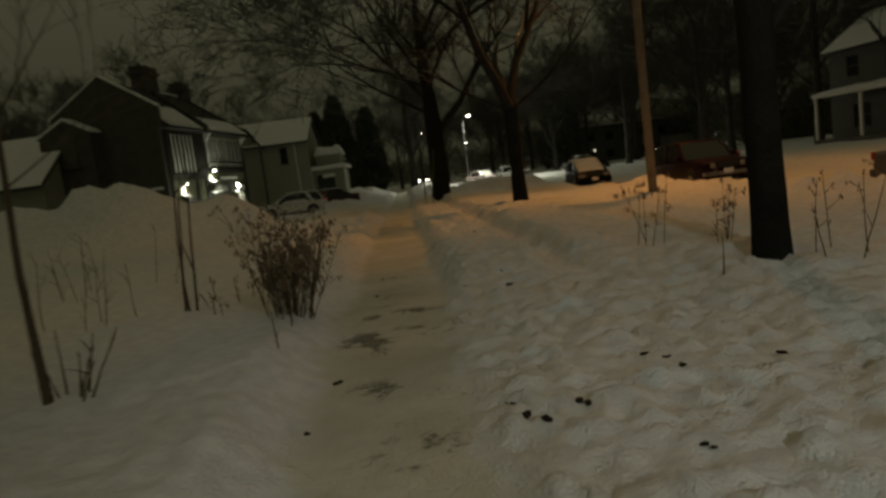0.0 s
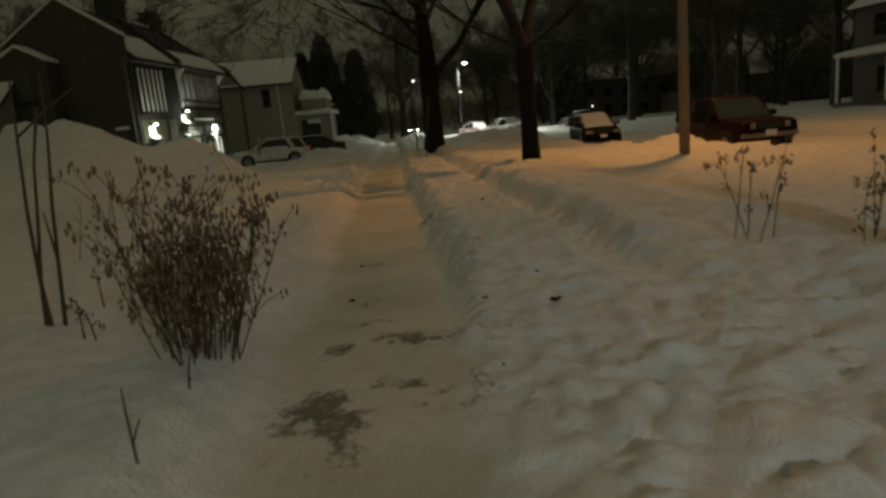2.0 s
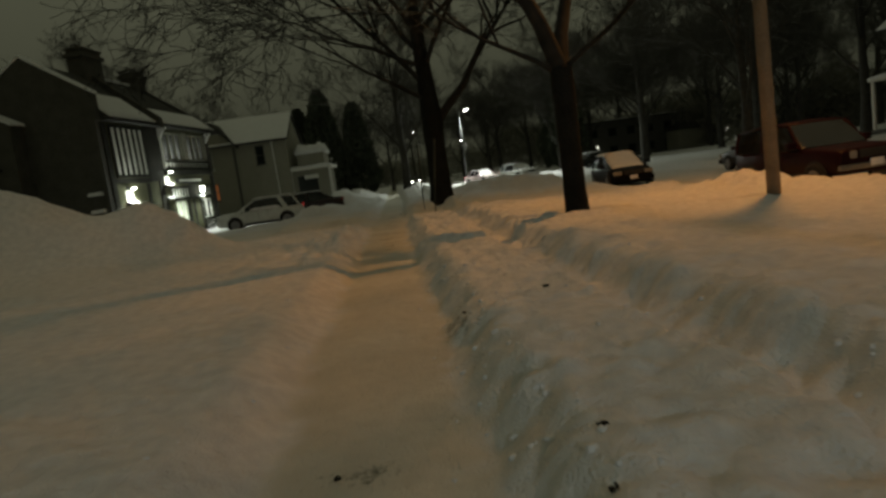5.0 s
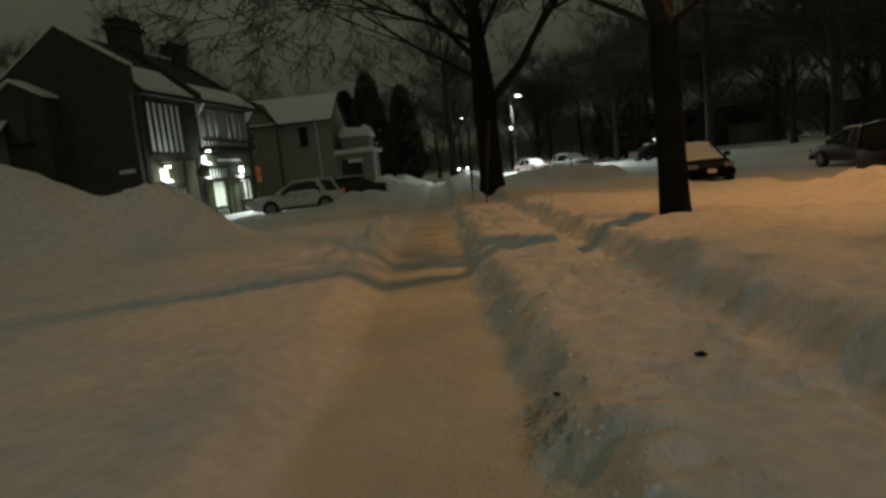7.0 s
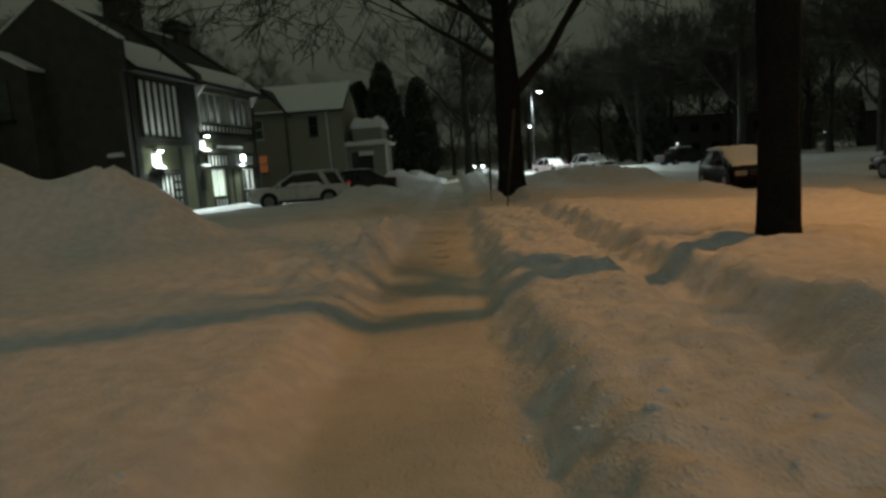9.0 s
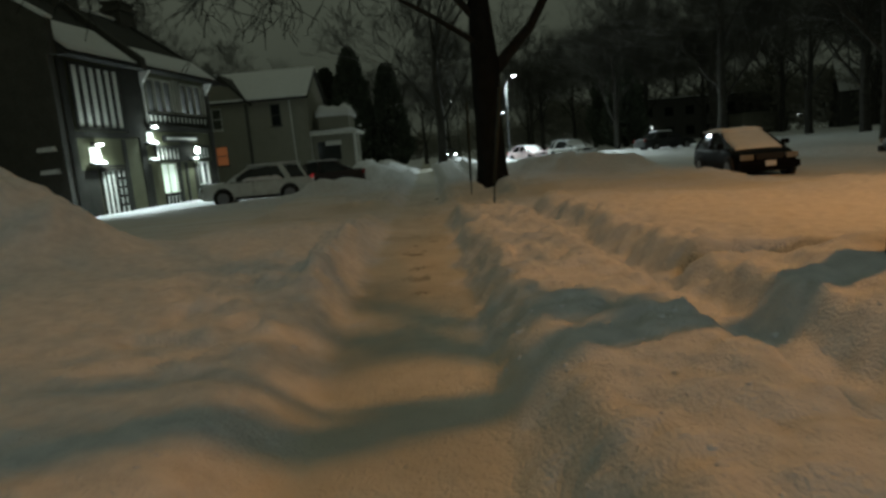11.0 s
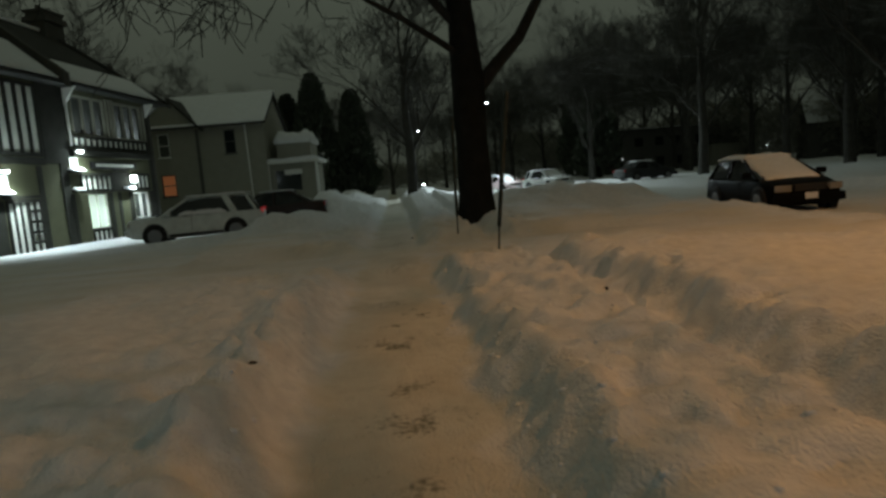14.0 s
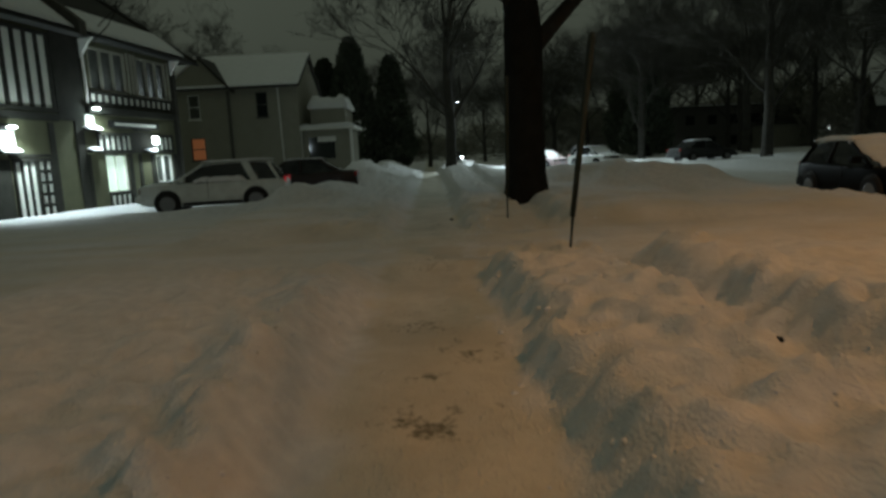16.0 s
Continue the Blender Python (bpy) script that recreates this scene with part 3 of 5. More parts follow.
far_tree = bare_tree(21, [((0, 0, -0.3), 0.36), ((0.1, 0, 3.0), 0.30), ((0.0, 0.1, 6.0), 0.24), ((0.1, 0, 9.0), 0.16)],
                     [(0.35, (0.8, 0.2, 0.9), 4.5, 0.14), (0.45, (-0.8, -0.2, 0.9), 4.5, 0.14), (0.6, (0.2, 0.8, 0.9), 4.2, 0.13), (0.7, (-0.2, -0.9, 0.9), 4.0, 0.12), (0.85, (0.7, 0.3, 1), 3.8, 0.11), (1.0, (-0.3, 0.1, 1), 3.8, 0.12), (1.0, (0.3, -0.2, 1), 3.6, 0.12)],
                     6, 0.85, pose(2.2, 62.0, 0.2), "bare street tree by the snowy pavement", "street trees", bark=HAZE_BARK, crown_bark=HAZE_BARK, least=0.012)
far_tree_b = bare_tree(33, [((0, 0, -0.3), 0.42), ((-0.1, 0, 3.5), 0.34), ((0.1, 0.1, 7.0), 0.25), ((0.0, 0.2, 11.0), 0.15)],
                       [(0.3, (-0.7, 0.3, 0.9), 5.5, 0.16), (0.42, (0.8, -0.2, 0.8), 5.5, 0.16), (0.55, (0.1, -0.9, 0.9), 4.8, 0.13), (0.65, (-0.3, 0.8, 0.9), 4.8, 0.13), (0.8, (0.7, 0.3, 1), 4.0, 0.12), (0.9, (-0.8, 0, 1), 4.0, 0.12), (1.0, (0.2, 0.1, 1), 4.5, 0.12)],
                       6, 0.9, pose(-22.0, 62.0, 0.3) @ Matrix.Scale(0.8, 4), "tall bare tree behind the house", "street trees", bark=HAZE_BARK, crown_bark=HAZE_BARK, least=0.012)
TREES = ((-30, 62, 1.1, 40), (-17, 76, 1.0, 200), (-26, 80, 1.2, 90), (-13, 92, 0.95, 130), (-34, 48, 1.0, 10), (-38, 66, 1.2, 300),
         (3.4, 84, 1.0, 70), (2.0, 108, 1.0, 160), (-4, 118, 1.0, 250), (16, 128, 1.1, 20), (8, 150, 1.1, 100),
         (22, 44, 1.15, 100), (25, 66, 1.2, 320), (21, 80, 1.1, 60), (33, 38, 1.2, 135),
         (27, 24, 1.1, 80), (21, 16, 1.0, 190), (36, 72, 1.2, 280), (44, 58, 1.2, 20), (38, 95, 1.2, 110), (28, 112, 1.2, 300), (52, 84, 1.2, 45), (30, 10, 1.1, 30), (60, 66, 1.2, 200), (34, 62, 1.2, 122), (40, 44, 1.3, 256), (36, 52, 1.2, 301), (45, 72, 1.3, 17), (33, 84, 1.3, 61), (40, 26, 1.3, 105), (36, 16, 1.2, 150), (52, 50, 1.3, 195), (56, 36, 1.3, 240), (48, 20, 1.3, 285), (26, 92, 1.2, 330), (18, 110, 1.2, 12), (22, 122, 1.3, 45), (29, 128, 1.3, 99), (36, 118, 1.3, 143), (43, 108, 1.3, 187), (50, 100, 1.3, 231), (57, 92, 1.3, 275), (64, 84, 1.3, 319), (33, 104, 1.3, 3), (45, 122, 1.4, 57), (55, 112, 1.4, 101), (66, 100, 1.4, 145), (74, 88, 1.4, 189), (62, 52, 1.4, 233), (68, 70, 1.4, 277), (39, 136, 1.4, 321), (13, 140, 1.2, 35), (60, 24, 1.3, 66), (66, 38, 1.4, 88), (58, 10, 1.3, 120), (-46, 84, 1.2, 70), (-14, 135, 1.2, 15), (24, 146, 1.2, 220))
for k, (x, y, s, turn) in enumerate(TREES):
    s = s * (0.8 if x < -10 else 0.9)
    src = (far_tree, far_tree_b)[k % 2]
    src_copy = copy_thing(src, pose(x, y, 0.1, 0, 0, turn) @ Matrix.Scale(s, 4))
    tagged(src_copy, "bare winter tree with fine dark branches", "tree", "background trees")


def conifer(seed, x, y, high, wide):
    """A columnar conifer of many small sprays on a trunk."""
    rng = random.Random(seed)
    ob = thing("conifer", pose(x, y, 0.1), "tall dark columnar conifer beside the snowy lawn", "tree", "conifers")
    part("trunk", tube([(0, 0, -0.2), (0, 0, high * 0.5), (0, 0, high * 0.96)], [0.22, 0.13, 0.03]), BARK, ob)
    verts, faces = [], []
    for _ in range(5200):
        u = rng.random() ** 0.8
        z = 0.3 + (high - 0.3) * u
        full = wide * min(1, 3.2 * u + 0.55) * (1 - u) ** 0.55 * (0.86 + 0.24 * noise.noise((z * 0.7, seed, rng.random() * 0.2)))
        a = rng.random() * math.tau
        r = full * rng.uniform(0.55, 1.05) * (1 + 0.16 * noise.noise((math.cos(a) * 1.6, math.sin(a) * 1.6, z * 0.6 + seed)))
        p = Vector((math.cos(a) * r, math.sin(a) * r, z))
        out = Vector((math.cos(a), math.sin(a), rng.uniform(0.6, 1.8))).normalized()
        side = out.cross(Vector((rng.uniform(-1, 1), rng.uniform(-1, 1), rng.uniform(-1, 1)))).normalized()
        s = rng.uniform(0.28, 0.6)
        b = len(verts)
        verts += [p - side * s * 0.35, p + side * s * 0.35, p + out * s + side * s * 0.12, p + out * s * 1.1 - side * s * 0.12]
        faces.append((b, b + 1, b + 2, b + 3))
    me = bpy.data.meshes.new("crown")
    me.from_pydata([tuple(v) for v in verts], [], faces)
    mesh_part("crown", me, CONIFER, ob)
    return ob


conifer(1, -6.3, 90, 13.6, 3.7)
conifer(2, -2.2, 90, 11.6, 3.0)
conifer(3, -9.4, 93, 12.0, 3.4)
conifer(4, 28, 104, 14.0, 4.0)
conifer(5, 24.5, 88, 9.5, 3.2)


def far_woods(name, line, low, high, count, seed, label):
    """A dense far thicket of many small sprays along a bent line."""
    rng = random.Random(seed)
    verts, faces = [], []
    for _ in range(count):
        k = rng.randrange(len(line) - 1)
        t = rng.random()
        x = line[k][0] + (line[k + 1][0] - line[k][0]) * t + rng.uniform(-3, 3)
        y = line[k][1] + (line[k + 1][1] - line[k][1]) * t + rng.uniform(-3, 3)
        top = low + (high - low) * (0.5 + 0.5 * noise.noise((x * 0.12, y * 0.12, seed)) + 0.3 * noise.noise((x * 0.5, y * 0.5, seed)))
        p = Vector((x, y, max(top, 1.0) * rng.random() ** 0.7))
        a = Vector((rng.uniform(-1, 1), rng.uniform(-1, 1), rng.uniform(-0.3, 1))).normalized()
        b = a.cross(Vector((rng.uniform(-1, 1), rng.uniform(-1, 1), rng.uniform(-1, 1)))).normalized()
        r = rng.uniform(0.5, 1.3)
        i = len(verts)
        verts += [p - b * r * 0.07, p + b * r * 0.07, p + a * r + b * r * 0.03, p + a * r - b * r * 0.03]
        faces.append((i, i + 1, i + 2, i + 3))
    me = bpy.data.meshes.new(name)
    me.from_pydata([tuple(v) for v in verts], [], faces)
    return tagged(mesh_part(name, me, THICKET), label, "woods", kind="stuff")


far_woods("thicket", [(26, 150), (44, 128), (60, 104), (72, 78), (74, 50), (70, 20), (64, -6)], 4.5, 13.0, 95000, 3, "dark thicket of far bushes and trees beyond the street")
far_woods("thicket", [(-34, 150), (-16, 160), (2, 175), (26, 150)], 3.0, 9.0, 26000, 4, "dark thicket of far bushes and trees down the street")
far_woods("thicket", [(-64, 50), (-52, 78), (-40, 104), (-34, 150)], 3.0, 8.0, 22000, 5, "dark thicket of far bushes behind the houses")


# ---- vehicles ----


def loft(sections, bm=None, close=True):
    bm = bm or bmesh.new()
    rings = [[bm.verts.new(p) for p in s] for s in sections]
    for r, s in zip(rings, rings[1:]):
        k = len(r)
        for i in range(k):
            bm.faces.new((r[i], r[(i + 1) % k], s[(i + 1) % k], s[i]))
    if close:
        bm.faces.new(rings[0][::-1]), bm.faces.new(rings[-1])
    bmesh.ops.recalc_face_normals(bm, faces=bm.faces)
    return bm


def body_ring(x, half, low, belt, crown):
    """A ring across a car at x: sill, side, shoulder and top."""
    pts = [(half * 0.86, low), (half * 0.97, low + 0.10), (half, (low + belt) * 0.5), (half * 0.97, belt - 0.05), (half * 0.90, belt), (half * 0.45, belt + crown), (0, belt + crown * 1.15)]
    right = [(x, y, z) for y, z in pts]
    left = [(x, -y, z) for y, z in reversed(pts[:-1])]
    return right + left


def vehicle(name, m, label, category, spec, colour, group="", snow=0.0, plate=True, lit=False):
    """spec: length, width, wheel radius, axles, deck line (x, half, low, belt), cabin line (x, half of foot, half of roof, foot, roof)."""
    ob = thing(name, m, label, category, group)
    w = spec["width"] / 2
    bm = loft([body_ring(x, w * f, low, belt, 0.03) for x, f, low, belt in spec["deck"]])
    body = part("body", bm, colour, ob, smooth=True)
    bv = body.modifiers.new("round", "BEVEL")
    bv.width, bv.segments, bv.limit_method, bv.angle_limit = 0.03, 2, "ANGLE", radians(40)
    # cabin: dark glass below, painted pillars and roof
    cab = spec["cabin"]
    rings = []
    for x, foot, top, z0, z1 in cab:
        rings.append([(x, w * foot, z0), (x, w * (foot * 0.5 + top * 0.5) * 1.01, (z0 + z1) / 2), (x, w * top, z1), (x, 0, z1 + (0.02 if z1 - z0 > 0.2 else 0)), (x, -w * top, z1), (x, -w * (foot * 0.5 + top * 0.5) * 1.01, (z0 + z1) / 2), (x, -w * foot, z0)])
    part("cabin_glass", loft(rings), CAR_GLASS, ob, "dark tinted glass", smooth=False)
    tops = [c for c in cab if c[4] - c[3] > 0.3]
    roof = [[(x, w * top * 1.03, z1 - 0.05), (x, w * top * 0.98, z1 + 0.015), (x, 0, z1 + 0.05), (x, -w * top * 0.98, z1 + 0.015), (x, -w * top * 1.03, z1 - 0.05)] for x, foot, top, z0, z1 in tops]
    part("roof", loft(roof), colour, ob, smooth=True)
    for sgn in (-1, 1):
        for x, lean in spec["pillars"]:
            bmp = bmesh.new()
            zf = np.interp(x, [c[0] for c in cab], [c[3] for c in cab])
            x2 = x + lean
            top = [np.interp(x2, [c[0] for c in tops], [c[k] for c in tops]) for k in (2, 4)]
            foot = np.interp(x, [c[0] for c in cab], [c[1] for c in cab])
            tube([(x, sgn * w * foot * 1.0, zf), ((x + x2) / 2, sgn * w * (foot + top[0]) / 2 * 1.015, (zf + top[1]) / 2), (x2, sgn * w * top[0] * 1.0, top[1])], [0.05, 0.045, 0.045], 6, bmp)
            part("pillar", bmp, colour, ob)
        mirror = box(-0.09, 0.07, -0.11, 0.11, -0.07, 0.09, 0.03)
        part("side_mirror", mirror, colour, ob, local=pose(spec["mirror"][0], sgn * (w + 0.07), spec["mirror"][1]))
        hl = box(-0.10, 0.03, -0.19, 0.19, -0.085, 0.085, 0.03)
        part("headlight", hl, BULB if lit else HEADLIGHT, ob, local=pose(spec["front"] - 0.04, sgn * w * 0.70, spec["light"], 0, 0, -sgn * -16))
        tl = box(-0.03, 0.06, -0.06, 0.06, -0.08, 0.10, 0.02)
        part("tail_light", tl, TAIL if spec.get("tail") else REDLENS, ob, local=pose(spec["rear"] + 0.02, sgn * w * 0.82, spec["light"] + 0.18))
        part("door_seam", box(-0.006, 0.006, -0.006, 0.006, -0.28, 0.30), TRIM_BLACK, ob, local=pose(spec["seam"], sgn * w * 0.995, spec["light"] - 0.02))
        part("door_handle", box(-0.09, 0.09, -0.015, 0.02, -0.015, 0.015, 0.008), TRIM_BLACK, ob, local=pose(spec["seam"] + 0.2, sgn * (w * 0.99), spec["light"] + 0.2))
        part("sill_trim", box(-0.9, 0.9, -0.02, 0.02, -0.05, 0.05, 0.01), TRIM_BLACK, ob, local=pose(0.0, sgn * w * 0.97, spec["deck"][2][2] + 0.06))
    r = spec["wheel"]
    for ax in spec["axles"]:
        for sgn in (-1, 1):
            arch = tube([(0, -0.02, 0), (0, 0.02, 0)], [r * 1.1] * 2, 24)
            part("wheel_arch", arch, TRIM_BLACK, ob, local=pose(ax, sgn * (w * 0.985), r + 0.03))
            bmw = bmesh.new()
            tube([(0, -0.11, 0), (0, -0.09, 0), (0, 0.09, 0), (0, 0.11, 0)], [r * 0.93, r, r, r * 0.93], 26, bmw)
            tyre = part("wheel", bmw, RUBBER, ob, smooth=False, local=pose(ax, sgn * (w * 0.985 - 0.06), r))
            bmr = bmesh.new()
            tube([(0, -0.125, 0), (0, 0.125, 0)], [r * 0.20] * 2, 10, bmr)
            tube([(0, -0.118, 0), (0, -0.112, 0), (0, 0.112, 0), (0, 0.118, 0)], [r * 0.60, r * 0.64, r * 0.64, r * 0.60], 20, bmr)
            part("rim", bmr, ALLOY, tyre)
    f = spec["front"]
    part("grille", box(-0.05, 0.02, -w * 0.42, w * 0.42, -0.09, 0.09, 0.02), TRIM_BLACK, ob, local=pose(f - 0.005, 0, spec["light"] + 0.01))
    bh = spec.get("bumper_half", 0.11)
    part("bumper", box(-0.14, 0.06, -w * 0.93, w * 0.93, -bh, bh, 0.05 if bh > 0.1 else 0.02), spec.get("bumper", colour), ob, local=pose(f - 0.02, 0, spec["light"] - 0.26))
    part("rear_bumper", box(-0.06, 0.14, -w * 0.93, w * 0.93, -0.11, 0.11, 0.05), spec.get("bumper", colour), ob, local=pose(spec["rear"] + 0.02, 0, spec["light"] - 0.22))
    if plate:
        part("number_plate", box(-0.01, 0.012, -0.155, 0.155, -0.078, 0.078, 0.004), PLATE, ob, "pale number plate", local=pose(f + 0.05, 0, spec["light"] - 0.2))
    if snow:
        zr = max(c[4] for c in cab)
        xs = [c[0] for c in tops]
        part("roof_snow", slab_snow(min(xs) - 0.02, max(xs) + 0.05, -w * 0.72, w * 0.72, zr + 0.02, snow, 3), SNOW, ob, "blanket of snow", smooth=True)
        hood = [c for c in spec["deck"] if c[0] > cab[-1][0] - 0.2]
        zb = min(c[3] for c in hood)
        part("bonnet_snow", slab_snow(cab[-1][0] - 0.1, f - 0.12, -w * 0.80, w * 0.80, zb + 0.02, snow * 1.1, 5), SNOW, ob, "blanket of snow", smooth=True)
        a, b = cab[-1], tops[-1]
        run = math.hypot(a[0] - b[0], b[4] - a[3])
        sheet = slab_snow(-0.05, run + 0.05, -w * 0.74, w * 0.74, 0, snow * 0.8, 7)
        part("windscreen_snow", sheet, SNOW, ob, "snow over the windscreen", smooth=True, local=pose(b[0], 0, b[4] + 0.01, 0, math.degrees(math.atan2(b[4] - a[3], a[0] - b[0])), 0))
    return ob


SUV = dict(width=1.86, wheel=0.365, axles=(-1.32, 1.36), front=2.28, rear=-2.28, light=0.78, seam=0.12, mirror=(0.86, 1.08), tail=True,
           deck=[(-2.28, 0.86, 0.42, 0.92), (-2.2, 0.96, 0.34, 1.0), (-1.6, 1.0, 0.28, 1.02), (-0.4, 1.0, 0.26, 1.0), (0.8, 1.0, 0.26, 0.99), (1.4, 0.99, 0.28, 0.99), (2.0, 0.95, 0.30, 0.95), (2.2, 0.88, 0.34, 0.89), (2.28, 0.76, 0.42, 0.80)],
           cabin=[(-2.24, 0.90, 0.82, 1.0, 1.05), (-1.80, 0.92, 0.70, 1.0, 1.50), (-1.2, 0.93, 0.74, 1.0, 1.57), (-0.4, 0.93, 0.75, 0.98, 1.60), (0.28, 0.93, 0.72, 0.98, 1.53), (1.30, 0.90, 0.84, 0.96, 1.0)],
           pillars=((-2.05, 0.30), (-1.38, 0.30), (-1.31, 0.30), (-1.24, 0.30), (1.2, -0.92)))
SEDAN = dict(width=1.80, wheel=0.32, axles=(-1.35, 1.38), front=2.3, rear=-2.3, light=0.66, seam=0.1, mirror=(0.75, 0.98),
             deck=[(-2.3, 0.84, 0.40, 0.86), (-2.15, 0.95, 0.30, 0.95), (-1.5, 1.0, 0.24, 0.97), (-0.4, 1.0, 0.22, 0.93), (0.8, 1.0, 0.22, 0.91), (1.5, 0.98, 0.24, 0.86), (2.05, 0.92, 0.28, 0.76), (2.25, 0.82, 0.32, 0.66), (2.3, 0.72, 0.38, 0.58)],
             cabin=[(-1.75, 0.90, 0.82, 0.95, 1.0), (-1.0, 0.92, 0.72, 0.94, 1.40), (-0.3, 0.93, 0.73, 0.92, 1.45), (0.25, 0.93, 0.71, 0.91, 1.41), (1.15, 0.90, 0.82, 0.89, 0.93)],
             pillars=((-1.6, 0.6), (-0.25, 0.0), (1.05, -0.75)))
HATCH = SUV | dict(tail=False, light=0.72, front=2.15, deck=[(-2.2, 0.86, 0.40, 0.95), (-2.1, 0.96, 0.30, 1.0), (-1.5, 1.0, 0.24, 1.0), (-0.4, 1.0, 0.22, 0.97), (0.8, 1.0, 0.22, 0.96), (1.4, 0.99, 0.24, 0.92), (1.9, 0.93, 0.26, 0.80), (2.1, 0.84, 0.30, 0.70), (2.15, 0.74, 0.36, 0.62)],
             cabin=[(-2.1, 0.90, 0.80, 1.0, 1.05), (-1.7, 0.92, 0.70, 1.0, 1.42), (-0.8, 0.93, 0.74, 0.98, 1.50), (-0.05, 0.93, 0.70, 0.97, 1.46), (1.30, 0.90, 0.84, 0.93, 0.97)], rear=-2.2,
             pillars=((-1.95, 0.3), (-0.55, 0.0), (1.2, -1.15)))
OFFROADER = dict(width=1.72, wheel=0.36, axles=(-1.27, 1.30), front=2.06, rear=-2.06, light=0.86, seam=0.05, mirror=(0.62, 1.16), bumper=CHROME, bumper_half=0.06,
                 deck=[(-2.06, 0.94, 0.50, 1.04), (-1.98, 0.98, 0.44, 1.08), (-0.8, 1.0, 0.40, 1.06), (0.4, 1.0, 0.38, 1.06), (0.9, 1.0, 0.38, 1.06), (1.5, 0.99, 0.42, 1.03), (1.96, 0.96, 0.44, 0.99), (2.06, 0.92, 0.48, 0.95)],
                 cabin=[(-2.04, 0.94, 0.92, 1.05, 1.10), (-1.98, 0.94, 0.84, 1.05, 1.60), (-1.0, 0.95, 0.84, 1.06, 1.69), (0.0, 0.95, 0.84, 1.06, 1.69), (0.24, 0.95, 0.82, 1.06, 1.64), (0.84, 0.93, 0.88, 1.06, 1.10)],
                 pillars=((-1.96, 0.03), (-0.75, 0.0), (-0.68, 0.0), (0.78, -0.54)))

suv_rot = 180 + math.degrees(math.atan2(0.29, 2.58))
silver_suv = vehicle("suv", pose(-6.3, 41.6, 0.02, 0, 0, suv_rot) @ Matrix.Scale(0.96, 4), "pale silver suv parked on the snowy drive before the house", "car", SUV, paint("silver_paint", (0.62, 0.66, 0.64)), snow=0.05)
for sgn in (-1, 1):
    part("window_snow", slab_snow(-1.05, 0.55, -0.05, 0.05, 0, 0.16, 21, 14, 4), SNOW, silver_suv, "snow on the window ledge", smooth=True, local=pose(0, sgn * 0.87, 0.99))
vehicle("car", pose(-4.6, 46.0, 0.07, 0, 0, suv_rot - 4), "dark brown saloon car parked behind the silver suv", "car", SEDAN, paint("dark_brown_paint", (0.03, 0.020, 0.018)), snow=0.04)
vehicle("car", pose(10.85, 35.9, -0.22, 0, 0, -97), "black car with snow over its roof and bonnet", "car", HATCH, paint("black_paint", (0.005, 0.0055, 0.006), 0.03), snow=0.13)
vehicle("suv", pose(10.6, 22.6, -0.16, 0, 0, -91), "dark red suv with a chrome bumper parked at the kerb", "car", OFFROADER, paint("red_paint", (0.015, 0.002, 0.003), 0.1))
vehicle("car", pose(11.9, 12.9, -0.2, 0, 0, -90), "dark saloon car with snow on its roof", "car", SEDAN, paint("grey_paint", (0.06, 0.065, 0.07)), snow=0.10)
vehicle("car", pose(16.6, 34.0, -0.1, 0, 0, 90), "dark saloon car parked across the street", "car", SEDAN, paint("slate_paint", (0.03, 0.03, 0.033)), snow=0.05)
vehicle("car", pose(20.3, 66.0, 0.15, 0, 0, 12), "dark car with snow on its roof across the street", "car", SEDAN, paint("dark_paint", (0.03, 0.032, 0.034)), snow=0.07)
vehicle("suv", pose(13.2, 68.0, -0.05, 0, 0, -70), "white suv parked on the lit snowy street", "car", SUV, paint("white_paint", (0.62, 0.63, 0.62)), snow=0.04)
# pale paint with the reddish light on this car tinted into it
vehicle("car", pose(10.6, 73.5, -0.05, 0, 0, -65), "pale saloon car with red lights on the street", "car", SEDAN | dict(tail=True), paint("pink_lit_paint", (0.60, 0.48, 0.50)), snow=0.05)
vehicle("car", pose(5.5, 106.0, 0.42, 0, 0, -93), "distant car with white headlights on", "car", SEDAN, paint("distant_paint", (0.08, 0.08, 0.08)), lit=True)


# ---- the half-timbered house ----
HOUSE = pose(-12.42, 44.68, 0, 0, 0, 80)
house = thing("house", HOUSE, "dark half-timbered house with white panels and snow on its roof", "house")
S0, S1, DEEP, EAVE, RIDGE = -4.0, 7.5, 6.6, 6.45, 9.55


def strip(name, x0, x1, z0, z1, mat, proud=0.03, deep=0.05, parent=None):
    return part(name, box(x0, x1, -proud, deep, z0, z1, 0.006), mat, parent or house)


def window(x0, x1, z0, z1, columns, rows, pane_mat, frame_mat, parent, y=0.12, bar=0.05):
    """A window in a wall along x: frame, bars and panes, as one part with its pieces."""
    cells = []
    for i in range(columns):
        a, b = (x1 - x0 - bar) * i / columns + bar, (x1 - x0 - bar) * (i + 1) / columns
        for j in range(rows):
            cells.append((a, b, z0 + (z1 - z0 - bar) * j / rows + bar, z0 + (z1 - z0 - bar) * (j + 1) / rows))
    bm = wall(x1 - x0, z0, z1, 0.16, cells)
    bmesh.ops.translate(bm, verts=bm.verts, vec=(x0, y - 0.1, 0))
    win = part("window", bm, frame_mat, parent)
    for i in range(columns):
        a = x0 + (x1 - x0 - bar) * i / columns + bar
        b = x0 + (x1 - x0 - bar) * (i + 1) / columns
        part("pane", box(a, b, y, y + 0.012, z0 + bar, z1 - bar), pane_mat, win)
    return win


